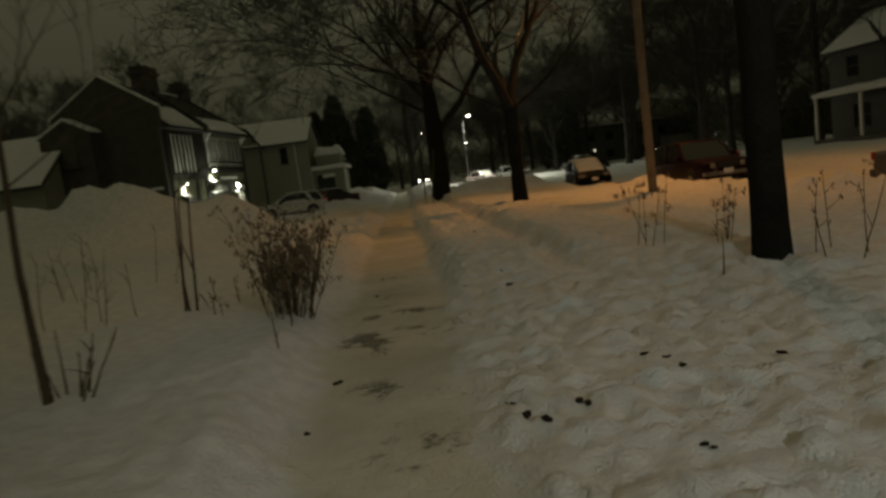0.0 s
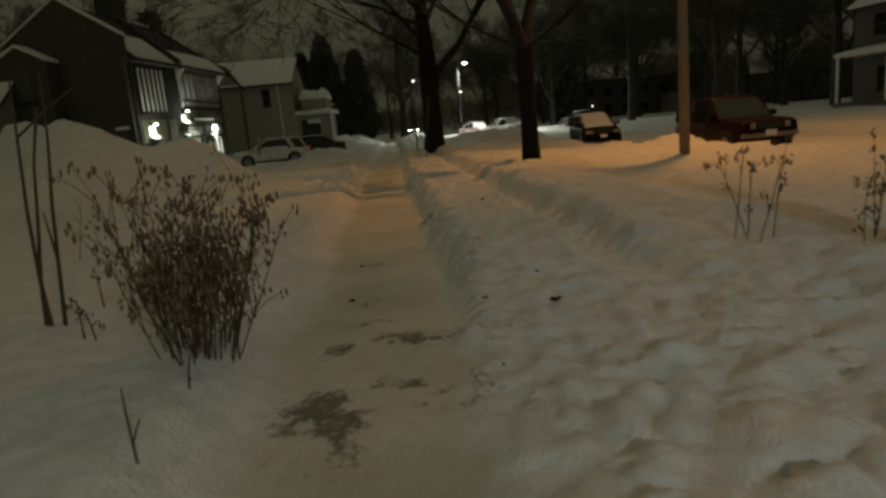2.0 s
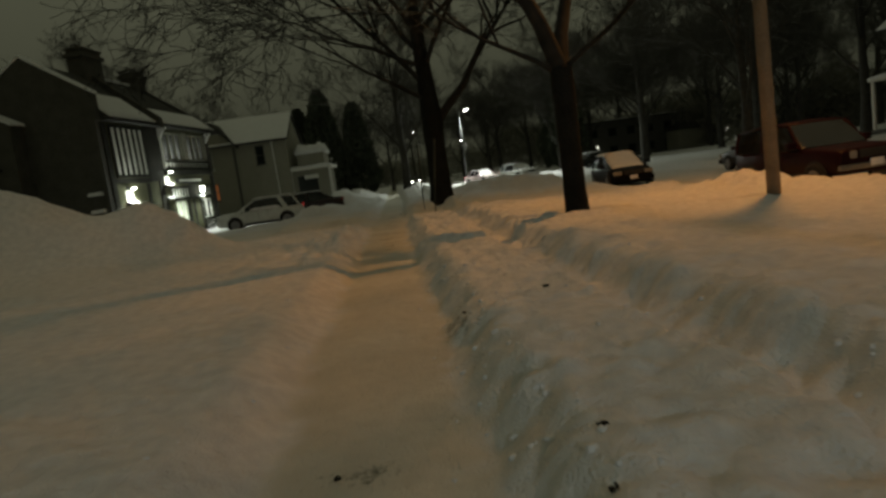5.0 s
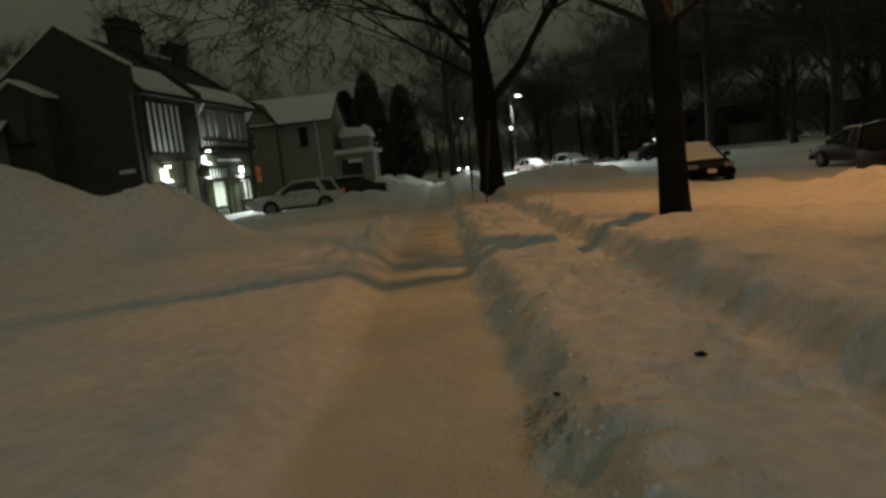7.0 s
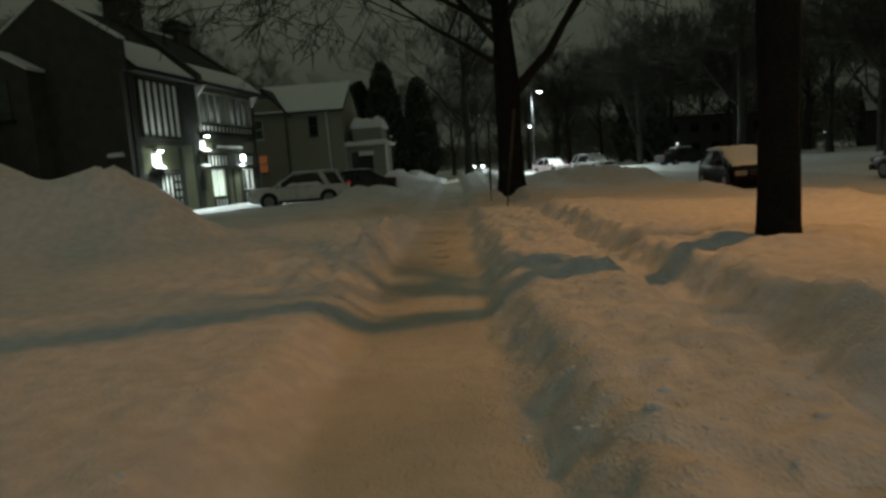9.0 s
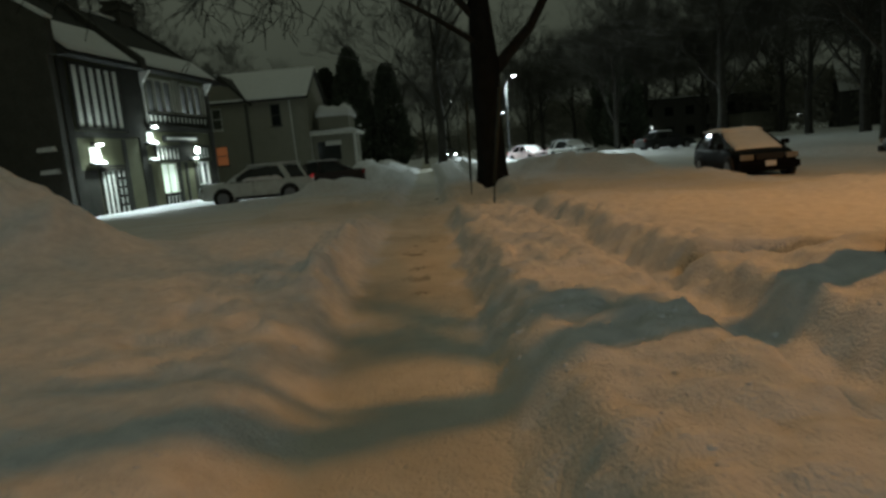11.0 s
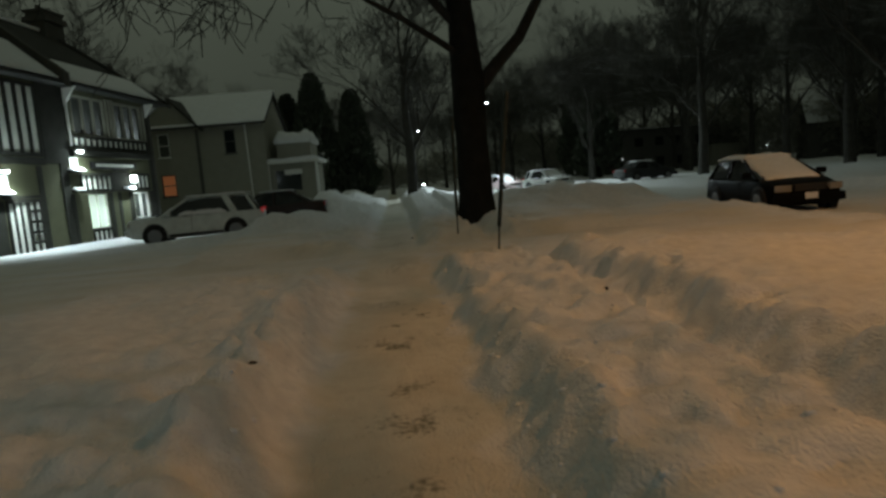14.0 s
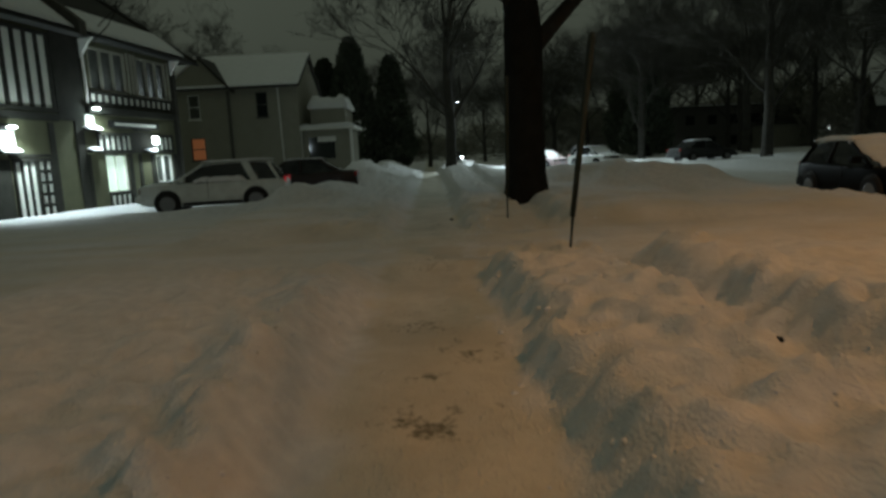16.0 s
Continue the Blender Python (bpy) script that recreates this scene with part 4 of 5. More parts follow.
holes = [(2.1, 3.4, 0.62, 2.06), (5.5, 6.75, 0.85, 2.06), (1.75, 4.05, 4.5, 6.15), (4.75, 7.0, 4.5, 6.15)]
bm = wall(S1 - S0, -0.3, EAVE, 0.3, [(a - S0, b - S0, c, d) for a, b, c, d in holes])
bmesh.ops.translate(bm, verts=bm.verts, vec=(S0, 0, 0))
part("front_wall", bm, TAN, house, "olive stucco front wall")
# near gable wall: outline in y and z
gable = [(0, -0.3), (DEEP, -0.3), (DEEP, EAVE + 1.2), (3.2, RIDGE + 0.25), (-0.12, EAVE + 1.2), (-0.12, EAVE - 0.1), (0, EAVE - 0.1)]
part("gable_wall", prism_x(gable, S0 - 0.35, S0 - 0.003), DARK_BRICK, house, "dark brick gable wall")
part("end_wall", box(S1 + 0.003, S1 + 0.3, 0.0, DEEP, -0.3, EAVE), DARK_BRICK, house)
part("back_wall", box(S0, S1, DEEP - 0.3, DEEP, -0.3, EAVE), DARK_BRICK, house)
# roof slopes
bm = bmesh.new()
FAR = 8.9
rv = [bm.verts.new(p) for p in ((S0, -0.55, EAVE - 0.1), (FAR, -0.55, EAVE - 0.1), (FAR, DEEP + 0.5, EAVE - 0.1), (S0, DEEP + 0.5, EAVE - 0.1), (S0, 3.2, RIDGE + 0.1), (FAR - 3.4, 3.2, RIDGE + 0.1))]
for q in ((0, 1, 5, 4), (1, 2, 5), (2, 3, 4, 5), (3, 0, 4), (3, 2, 1, 0)):
    bm.faces.new([rv[i] for i in q])
part("roof", bm, SHINGLE, house, "dark hipped roof")
for y0 in (-0.55, DEEP + 0.5):
    part("hip_ridge", tube([(FAR, y0, EAVE - 0.04), (FAR - 1.7, (y0 + 3.2) / 2, (EAVE + RIDGE) / 2 + 0.05), (FAR - 3.4, 3.2, RIDGE + 0.14)], [0.10, 0.10, 0.10], 6), SHINGLE, house)
sl = (RIDGE - EAVE + 0.08) / 3.75
part("roof_snow", slab_snow(S0 + 0.1, 0.55, -0.52, 1.35, EAVE + 0.08, 0.10, 2, slope=sl), SNOW, house, "snow on the lower roof slope", smooth=True)
part("roof_snow", slab_snow(1.25, 7.9, -0.52, 0.75, EAVE + 0.08, 0.10, 4, slope=sl), SNOW, house, "snow on the lower roof slope", smooth=True)
part("ridge_snow", box(S0 + 4.2, 5.3, 3.08, 3.32, RIDGE + 0.06, RIDGE + 0.2, 0.03), SNOW, house)
part("fire_wall", prism_x([(-0.62, EAVE - 0.2), (3.2, RIDGE + 0.1), (3.2, RIDGE + 0.4), (-0.62, EAVE + 0.35)], 0.75, 1.05), DARK_BRICK, house)
# copings with snow on the near gable
def slanted(y0, z0, y1, z1, thick, x0, x1):
    return prism_x([(y0, z0), (y1, z1), (y1, z1 + thick), (y0, z0 + thick)], x0, x1)


part("gable_coping", slanted(-0.14, EAVE + 1.2, 3.2, RIDGE + 0.25, 0.13, S0 - 0.42, S0 + 0.06), SNOW, house, "snow on the gable coping")
part("gable_coping", slanted(DEEP + 0.02, EAVE + 1.2, 3.2, RIDGE + 0.25, 0.10, S0 - 0.42, S0 + 0.06), SNOW, house)

def chimney(x0, x1, y0, y1, z0, z1):
    bm = box(x0, x1, y0, y1, z0, z1)
    ch = part("chimney", bm, DARK_BRICK, house)
    part("chimney_cap", box(x0 - 0.12, x1 + 0.12, y0 - 0.12, y1 + 0.12, z1 - 0.42, z1 - 0.2, 0.02), DARK_BRICK, ch)
    part("chimney_cap", box(x0 - 0.07, x1 + 0.07, y0 - 0.07, y1 + 0.07, z1, z1 + 0.12, 0.02), DARK_BRICK, ch)
    for k in (0.25, 0.75):
        part("chimney_pot", tube([(x0 + (x1 - x0) * k, (y0 + y1) / 2, z1 + 0.1), (x0 + (x1 - x0) * k, (y0 + y1) / 2, z1 + 0.35)], [0.14, 0.12], 10), DARK_BRICK, ch)


chimney(0.1, 1.9, 2.8, 3.7, 8.4, 11.0)
chimney(5.0, 6.3, 2.8, 3.7, 8.4, 10.5)
# small wing at the near end
WX = S0 - 0.352
part("wing", prism_x([(3.7, -0.3), (6.9, -0.3), (6.9, 6.5), (5.2, 7.4), (3.7, 6.6)], WX - 0.9, WX), DARK_BRICK, house, "small dark projecting gabled wing")
part("wing_coping", slanted(3.55, 6.55, 5.2, 7.42, 0.14, WX - 1.0, WX - 0.004), SNOW, house, "snow on the wing's gable")
part("wing_coping", slanted(7.05, 6.45, 5.2, 7.42, 0.14, WX - 1.0, WX - 0.004), SNOW, house)
wx = WX - 0.93
part("wing_window", prism_x([(4.65, 4.6), (5.55, 4.6), (5.55, 6.2), (4.65, 6.2)], wx - 0.02, wx + 0.02), PALE_WINDOW, house, "dim window")
part("window_ledge", prism_x([(4.5, 4.48), (5.7, 4.48), (5.7, 4.58), (4.5, 4.58)], wx - 0.1, wx + 0.02), TIMBER, house)
for z in (1.9, 2.75):
    part("ledge_snow", prism_x([(0.25, z), (0.95, z), (0.9, z + 0.16), (0.3, z + 0.18)], S0 - 0.6, S0 - 0.355), SNOW, house, "snow on a ledge")


def panels(x0, x1, z0, z1, count, rows=1, timber=0.14, rail=0.14):
    """White panels between black timbers, with a frame round them."""
    part("panel_board", box(x0, x1, -0.025, -0.003, z0, z1), STUCCO, house, "white stucco panels")
    for k in range(count + 1):
        x = x0 + (x1 - x0) * k / count
        part("stud", box(x - timber / 2, x + timber / 2, -0.075, -0.027, z0 - rail / 2, z1 + rail / 2, 0.008), TIMBER, house)
    for k in range(rows + 1):
        z = z0 + (z1 - z0) * k / rows
        part("rail", box(x0 - timber / 2, x1 + timber / 2, -0.095, -0.079, z - rail / 2, z + rail / 2, 0.006), TIMBER, house)


panels(-3.35, -0.35, 3.62, 6.15, 6, timber=0.17)
panels(1.55, 7.1, 4.02, 4.42, 14, timber=0.13, rail=0.12)
panels(1.72, 3.8, 2.2, 2.88, 6, timber=0.12)
panels(5.45, 6.85, 2.22, 2.88, 4, timber=0.12)
panels(-2.48, -1.55, 0.02, 1.92, 3, timber=0.10)
panels(-1.48, -0.85, 0.02, 1.92, 2, rows=5, timber=0.12, rail=0.12)
panels(2.1, 3.4, 0.05, 0.55, 4, timber=0.11)
panels(5.5, 6.75, 0.1, 0.75, 4, timber=0.11)
window(2.1, 3.4, 0.62, 2.06, 2, 1, BRIGHT_WINDOW, TRIM, house)
window(5.5, 6.75, 0.85, 2.06, 2, 1, PALE_WINDOW, TRIM, house)
window(1.75, 4.05, 4.5, 6.15, 3, 1, PALE_WINDOW, SIDING, house, bar=0.09)
window(4.75, 7.0, 4.5, 6.15, 3, 1, PALE_WINDOW, SIDING, house, bar=0.09)
for x in (1.42, 4.15, 4.4, 4.62, 7.12):
    strip("window_post", x - 0.06, x + 0.06, 4.5, 6.2, SIDING, 0.05, -0.003)
for x0, x1, z0, z1 in ((-4.0, -3.6, 0, 6.3), (-0.2, 1.25, 3.3, 6.4), (0.55, 1.0, 0, 3.3), (7.22, 7.49, 0, 6.3), (3.85, 5.35, 2.15, 3.0), (-3.6, -0.2, 3.25, 3.5)):
    strip("timber_board", x0, x1, z0, z1, TIMBER, 0.05, -0.004)
for x0, x1, z0, z1 in ((-4.0, -2.62, 0, 1.95), (-0.76, -0.5, 0, 3.2), (1.02, 1.2, 0, 2.1), (3.5, 3.75, 0, 2.1), (4.2, 4.4, 0, 2.1), (5.1, 5.4, 0, 2.1), (6.85, 7.2, 0, 2.1), (-2.6, -0.76, 2.02, 2.12), (1.02, 1.6, 2.98, 3.1), (4.0, 5.3, 3.05, 3.12)):
    strip("timber_board", x0, x1, z0, z1, TIMBER, 0.045, -0.004)
# White boards put the lamps' bright wash into the wall colour below them.
for x0, x1, z0, z1 in ((-2.98, -2.30, 2.32, 2.86), (1.14, 1.62, 3.16, 3.56)):
    strip("lamp_wash_panel", x0, x1, z0, z1, STUCCO, 0.058, -0.054)
strip("jetty_beam", 1.26, 7.2, 3.62, 3.9, TIMBER, 0.2, -0.004)
strip("sign_board", 2.5, 5.85, 3.14, 3.42, TRIM_BLACK, 0.1, -0.004)
part("sign_lettering", box(2.75, 5.6, -0.112, -0.104, 3.22, 3.34), STUCCO, house, "row of pale unreadable lettering")
for x in (1.35, 7.35):
    part("eave_bracket", prism_x([(-0.5, 6.3), (0.02, 6.3), (0.02, 5.6), (-0.08, 5.7)], x - 0.07, x + 0.07), TRIM, house)
part("gutter", tube([(1.3, -0.60, EAVE - 0.06), (8.9, -0.60, EAVE - 0.14)], [0.07, 0.07], 8), TRIM_BLACK, house)
part("downpipe", tube([(1.35, -0.58, EAVE - 0.1), (1.3, -0.12, EAVE - 0.6), (1.3, -0.12, 4.0)], [0.05, 0.05, 0.05], 8), TRIM, house)
for x0, x1, z in ((-3.1, -2.3, 2.12), (0.9, 1.75, 2.95), (1.0, 1.6, 2.16), (4.6, 5.3, 2.14)):
    hood = part("door_hood", prism_x([(-0.30, z), (-0.08, z), (-0.08, z + 0.16), (-0.30, z + 0.05)], x0, x1), TIMBER, house)
    part("hood_snow", slab_snow(x0, x1, -0.31, -0.08, z + 0.07, 0.10, z, 6, 4, slope=0.28), SNOW, hood, "snow on the hood", smooth=True)


def porch_lamp(x, z, watts, square=False):
    at = HOUSE @ Vector((x, -0.30, z))
    ob = thing("wall_lamp", pose(at.x, at.y, at.z, 0, 0, 80), "bright white wall lamp on the timbered house front", "lamp", "porch lamps")
    part("bracket", box(-0.05, 0.05, 0.04, 0.27, 0.06, 0.10, 0.01), TRIM_BLACK, ob)
    part("wall_plate", box(-0.08, 0.08, 0.265, 0.295, -0.12, 0.14, 0.01), TRIM_BLACK, ob)
    if square:
        part("shade", box(-0.15, 0.15, -0.08, 0.03, -0.15, 0.15, 0.02), BULB, ob, "glowing square lantern")
    else:
        part("shade", box(-0.17, 0.17, -0.10, 0.04, 0.03, 0.09, 0.02), STEEL, ob)
        part("lens", box(-0.15, 0.15, -0.08, 0.02, -0.03, 0.02, 0.01), BULB, ob, "glowing white lens")
    p = HOUSE @ Vector((x + 0.1, -0.62, z - 0.10))
    lamp("POINT", "porch_light", tuple(p), watts * 0.12, WHITE, 0.06)
    q = HOUSE @ Vector((x + 0.3, -0.55, 0))
    lamp("SPOT", "porch_spot", tuple(p), watts, WHITE, 0.06, (q.x, q.y, 0), 140)


porch_lamp(-2.68, 2.95, 380)
porch_lamp(1.45, 3.78, 380)
porch_lamp(5.1, 2.68, 210, True)


# ---- other houses ----


def plain_house(name, m, label, length, deep, eave, ridge, wall_mat, windows=(), snow_depth=0.16, side_windows=(), chimney_at=None):
    """A gabled house; its long front lies along x at y = 0, facing -y."""
    ob = thing(name, m, label, "house")
    bm = wall(length, -0.3, eave, 0.25, [w[:4] for w in windows])
    part("front_wall", bm, wall_mat, ob)
    part("back_wall", box(0, length, deep - 0.25, deep, -0.3, eave), wall_mat, ob)
    side = [(0.003, -0.3), (deep - 0.003, -0.3), (deep - 0.003, eave), (deep / 2, ridge), (0.003, eave)]
    part("gable_wall", prism_x(side, -0.24, -0.003), wall_mat, ob)
    part("gable_wall", prism_x(side, length + 0.003, length + 0.24), wall_mat, ob)
    over = 0.45
    k = (ridge - eave) / (deep / 2)
    for a, s in ((0, 1), (deep, -1)):
        part("roof", prism_x([(a - s * over, eave - k * over), (deep / 2, ridge), (deep / 2, ridge + 0.16), (a - s * over, eave - k * over + 0.16)], -0.5, length + 0.5), SHINGLE, ob)
        part("roof_snow", prism_x([(a - s * (over + 0.02), eave - k * over + 0.17), (deep / 2, ridge + 0.17), (deep / 2, ridge + 0.17 + snow_depth), (a - s * (over - 0.04), eave - k * over + 0.17 + snow_depth * 0.8)], -0.46, length + 0.46), SNOW, ob, "snow on the roof")
    for x0, x1, z0, z1, mat in windows:
        edge = TRIM if mat is PALE_WINDOW else SIDING_DARK
        window(x0, x1, z0, z1, 1, 2, mat, edge, ob)
        part("window_sill", box(x0 - 0.08, x1 + 0.08, -0.08, -0.004, z0 - 0.08, z0, 0.01), edge, ob)
    if chimney_at:
        part("chimney", box(chimney_at - 0.4, chimney_at + 0.4, deep / 2 - 0.4, deep / 2 + 0.4, ridge - 1, ridge + 1.0), DARK_BRICK, ob)
    # clapboards on the front
    for i in range(int(eave / 0.3)):
        z = i * 0.3
        if not any(w[2] - 0.3 < z < w[3] for w in windows):
            part("clapboard", box(0.02, length - 0.02, -0.018, -0.002, z, z + 0.285), wall_mat, ob)
    return ob


h2 = plain_house("house", pose(-16.3, 64.0, 0, 0, 0, -2), "two-storey grey house with snow on its roof and a porch", 8.6, 8.0, 6.5, 8.75, SIDING,
                 [(1.75, 2.5, 4.5, 6.05, PALE_WINDOW), (6.15, 6.9, 4.45, 6.05, WINDOW), (1.7, 2.65, 1.85, 3.3, ORANGE_WINDOW)])
part("front_gable", prism([(0.2, 6.2), (4.6, 6.2), (2.75, 8.25)], -0.35, 3.2), SIDING, h2, "grey front gable")
part("gable_snow", prism([(-0.1, 6.1), (2.75, 8.28), (2.75, 8.46), (-0.2, 6.26)], -0.5, 3.3), SNOW, h2)
part("gable_verge", prism([(2.75, 8.28), (4.8, 6.05), (4.9, 6.17), (2.75, 8.48)], -0.52, 3.3), SHINGLE, h2)
part("corner_board", box(4.3, 4.5, -0.08, -0.02, 0, 6.2), SIDING_DARK, h2)
part("downpipe", tube([(7.65, -0.2, 6.7), (7.75, -0.2, 1.2), (7.75, -0.2, 0.1)], [0.055] * 3, 8), TRIM, h2, "white downpipe")
part("porch_room", box(8.9, 12.0, 0.5, 5.0, -0.2, 3.5), SIDING, h2)
part("upper_bay", box(9.4, 11.7, 1.2, 5.0, 3.9, 4.9), SIDING, h2)
part("bay_snow", slab_snow(9.25, 11.85, 1.0, 5.2, 4.9, 0.9, 6, 10, 6), SNOW, h2, smooth=True)
part("porch_roof", box(8.5, 12.35, 0.1, 5.2, 3.5, 3.66, 0.03), TRIM, h2)
part("porch_snow", slab_snow(8.5, 12.35, 0.1, 5.2, 3.66, 0.28, 9, 12, 6), SNOW, h2, smooth=True)
part("porch_window", box(9.3, 11.0, 0.42, 0.46, 1.6, 3.0), WINDOW, h2)
part("porch_window", box(9.9, 11.1, 0.36, 0.40, 2.7, 3.05), TRIM, h2)
part("porch_post", box(8.7, 8.9, 0.2, 0.4, 0, 3.5), TRIM, h2)
part("porch_post", box(12.05, 12.2, 0.2, 0.4, 0, 3.5), TRIM, h2)

plain_house("garage", pose(-31.5, 41.0, 0, 0, 0, -10), "low garage with a snowy roof beside the dark house", 12.0, 6.0, 4.0, 6.6, SIDING, [(6.2, 7.6, 1.6, 3.0, WINDOW)])
plain_house("house", pose(58.0, 99.5, 0, 0, 0, -24), "dark gabled house with snow on its roof", 15.0, 8.0, 5.2, 9.1, SIDING_DARK, [(3.0, 4.0, 2.2, 3.6, WINDOW), (8.0, 9.2, 2.2, 3.6, WINDOW)], 0.2)


def long_building():
    """A flat-roofed dark building with a lower pale wing."""
    ob = thing("apartment_building", pose(33.5, 111.5, 0, 0, 0, 6), "long dark flat-roofed building with snow along its roof edge", "building")
    holes = [(2.0 + 3.4 * i, 3.4 + 3.4 * i, z, z + 1.3) for i in range(6) for z in (1.0, 4.0)]
    part("front_wall", wall(24.0, -0.4, 6.4, 0.3, holes), SIDING_DARK, ob)
    part("back_wall", box(0, 24.0, 9.7, 10.0, -0.4, 6.4), SIDING_DARK, ob)
    for x in (0.003, 23.7):
        part("side_wall", box(x, x + 0.297, 0.303, 9.697, -0.4, 6.4), SIDING_DARK, ob)
    for x0, x1, z0, z1 in holes:
        window(x0, x1, z0, z1, 1, 2, WINDOW, TIMBER, ob)
    part("roof", box(-0.3, 24.3, -0.3, 10.3, 6.404, 6.62, 0.03), SHINGLE, ob)
    part("roof_snow", slab_snow(-0.2, 24.2, -0.2, 10.2, 6.62, 0.22, 4, 30, 6), SNOW, ob, "thin snow", smooth=True)
    part("wing", box(15.8, 23.4, -3.6, -0.01, -0.4, 3.5), SIDING, ob, "pale low wing")
    part("wing_roof", box(15.5, 23.7, -3.9, -0.01, 3.504, 3.66, 0.03), SHINGLE, ob)
    return ob


long_building()
h3 = plain_house("house", pose(33, 46, 0.2, 0, 0, -80), "two-storey dark grey house with a snowy porch roof across the street", 12.0, 8.0, 6.6, 9.0, SIDING_DARK,
                 [(1.2, 2.2, 4.5, 6.0, WINDOW), (4.2, 5.2, 4.5, 6.0, WINDOW), (6.8, 7.8, 4.5, 6.0, WINDOW), (9.8, 10.8, 4.5, 6.0, WINDOW), (1.6, 3.0, 0.9, 2.6, WINDOW), (8.6, 10.0, 0.9, 2.6, WINDOW)])
part("porch_roof", box(0.4, 11.6, -2.4, -0.03, 3.3, 3.47, 0.03), TRIM, h3)
part("porch_snow", slab_snow(0.4, 11.6, -2.4, -0.05, 3.475, 0.22, 12, 24, 6, slope=0.14), SNOW, h3, "snow on the porch roof", smooth=True)
for x in (0.6, 4.2, 7.8, 11.4):
    part("porch_post", box(x - 0.08, x + 0.08, -2.3, -2.14, -0.2, 3.296, 0.01), TRIM, h3)
part("porch_floor", box(0.4, 11.6, -2.35, -0.03, -0.2, 0.35, 0.02), SIDING_DARK, h3)
plain_house("house", pose(36, 24, 0, 0, 0, -90), "dark house with a snowy roof across the street", 14.0, 8.0, 3.2, 5.8, SIDING_DARK, [(3, 4.2, 1.2, 2.7, WINDOW), (8, 9.2, 1.2, 2.7, WINDOW)])
plain_house("house", pose(-16, 120, 0, 0, 0, 0), "distant dark house among trees", 12.0, 8.0, 5.0, 8.0, SIDING_DARK, [(3, 4, 1.4, 2.8, WINDOW)])


# ---- street lamps ----
lamp_pole = thing("street_lamp", pose(7.75, 19.8, 0.0, 0, 0, 52), "wooden street lamp pole glowing orange at the snowy kerb", "street lamp")
part("pole", tube([(0, 0, -0.3), (0, 0, 3), (0.0, 0, 5), (0, 0, 7.9)], [0.135, 0.125, 0.115, 0.11], 14), POLE_WOOD, lamp_pole, smooth=True)
part("arm", tube([(0, 0, 7.6), (0.10, 0, 8.8), (0.5, 0, 10.0), (1.45, 0, 10.45)], [0.04, 0.03, 0.03, 0.03], 8), STEEL, lamp_pole)
head = part("lamp_head", box(1.35, 1.92, -0.14, 0.14, 10.4, 10.56, 0.05), STEEL, lamp_pole)
part("lens", box(1.43, 1.80, -0.10, 0.10, 10.365, 10.398, 0.01), glowing("sodium_glow", (1.0, 0.45, 0.10), 20), head)


def steel_lamp(x, y, high, reach, turn, label, glow):
    ob = thing("street_lamp", pose(x, y, 0, 0, 0, turn), label, "street lamp", "steel street lamps")
    part("pole", tube([(0, 0, -0.2), (0, 0, high * 0.6), (0, 0, high)], [0.09, 0.07, 0.05], 12), STEEL, ob, smooth=True)
    part("arm", tube([(0, 0, high - 0.1), (reach * 0.5, 0, high + 0.1), (reach, 0, high + 0.08)], [0.045, 0.04, 0.035], 8), STEEL, ob)
    h = part("lamp_head", box(reach - 0.05, reach + 0.55, -0.14, 0.14, high, high + 0.13, 0.04), STEEL, ob)
    part("lens", box(reach + 0.02, reach + 0.48, -0.13, 0.13, high - 0.05, high - 0.003, 0.01), glow, h)
    return ob


def porch_glow(x, y, z):
    ob = thing("wall_lamp", pose(x, y, z) @ Matrix.Scale(1.8, 4), "small white light glowing on a dark house", "lamp", "far lamps")
    part("bracket", box(-0.05, 0.05, 0.0, 0.25, -0.03, 0.03, 0.01), TRIM_BLACK, ob)
    part("globe", box(-0.07, 0.07, -0.14, 0.0, -0.12, 0.10, 0.04), BULB_SMALL, ob)


porch_glow(56.2, 106.4, 2.7)
# the next two stand in for small lit windows of the long building
porch_glow(36.4, 111.2, 2.4)
porch_glow(32.0, 108.0, 2.0)
FAR_GLOW = glowing("street_lamp_glow", (0.92, 1.0, 0.95), 30)
steel_lamp(9.3, 75.9, 7.95, 0.55, 0, "steel street lamp shining white over the snowy street", FAR_GLOW)
steel_lamp(8.9, 135.0, 10.6, -1.2, 0, "distant steel street lamp shining white", FAR_GLOW)
steel_lamp(15.6, 118.0, 6.9, -0.9, 0, "distant steel street lamp shining white", FAR_GLOW)
# assumed post and head for the unseen rear lamp
steel_lamp(4.4, -5.0, 5.65, -1.05, 0, "assumed steel street lamp, unseen behind the start of the walk", glowing("rear_lamp_glow", (0.85, 0.93, 1.0), 10))


# ---- stakes, stems and shrubs ----


def stake(x, y, base, top, label):
    """A leaning marker: a thin rod with a thick sleeve."""
    ob = thing("marker_stake", pose(x, y, base), label, "stake", "marker stakes")
    t = Vector(top)
    part("rod", tube([(0, 0, -0.2), t * 0.2], [0.014, 0.016], 8), STAKE_PAINT, ob)
    part("sleeve", tube([t * 0.16, t * 0.5, t * 0.97, t], [0.030, 0.036, 0.042, 0.036], 10), STAKE_PAINT, ob, smooth=True)
    return ob


stake(1.62, 28.3, height(1.62, 28.3), (0.30, 0.0, 2.35), "dark leaning marker stake standing in snow")
stake(1.59, 32.9, height(1.59, 32.9), (0.06, 0.0, 2.55), "dark upright marker stake standing in snow by the tree")


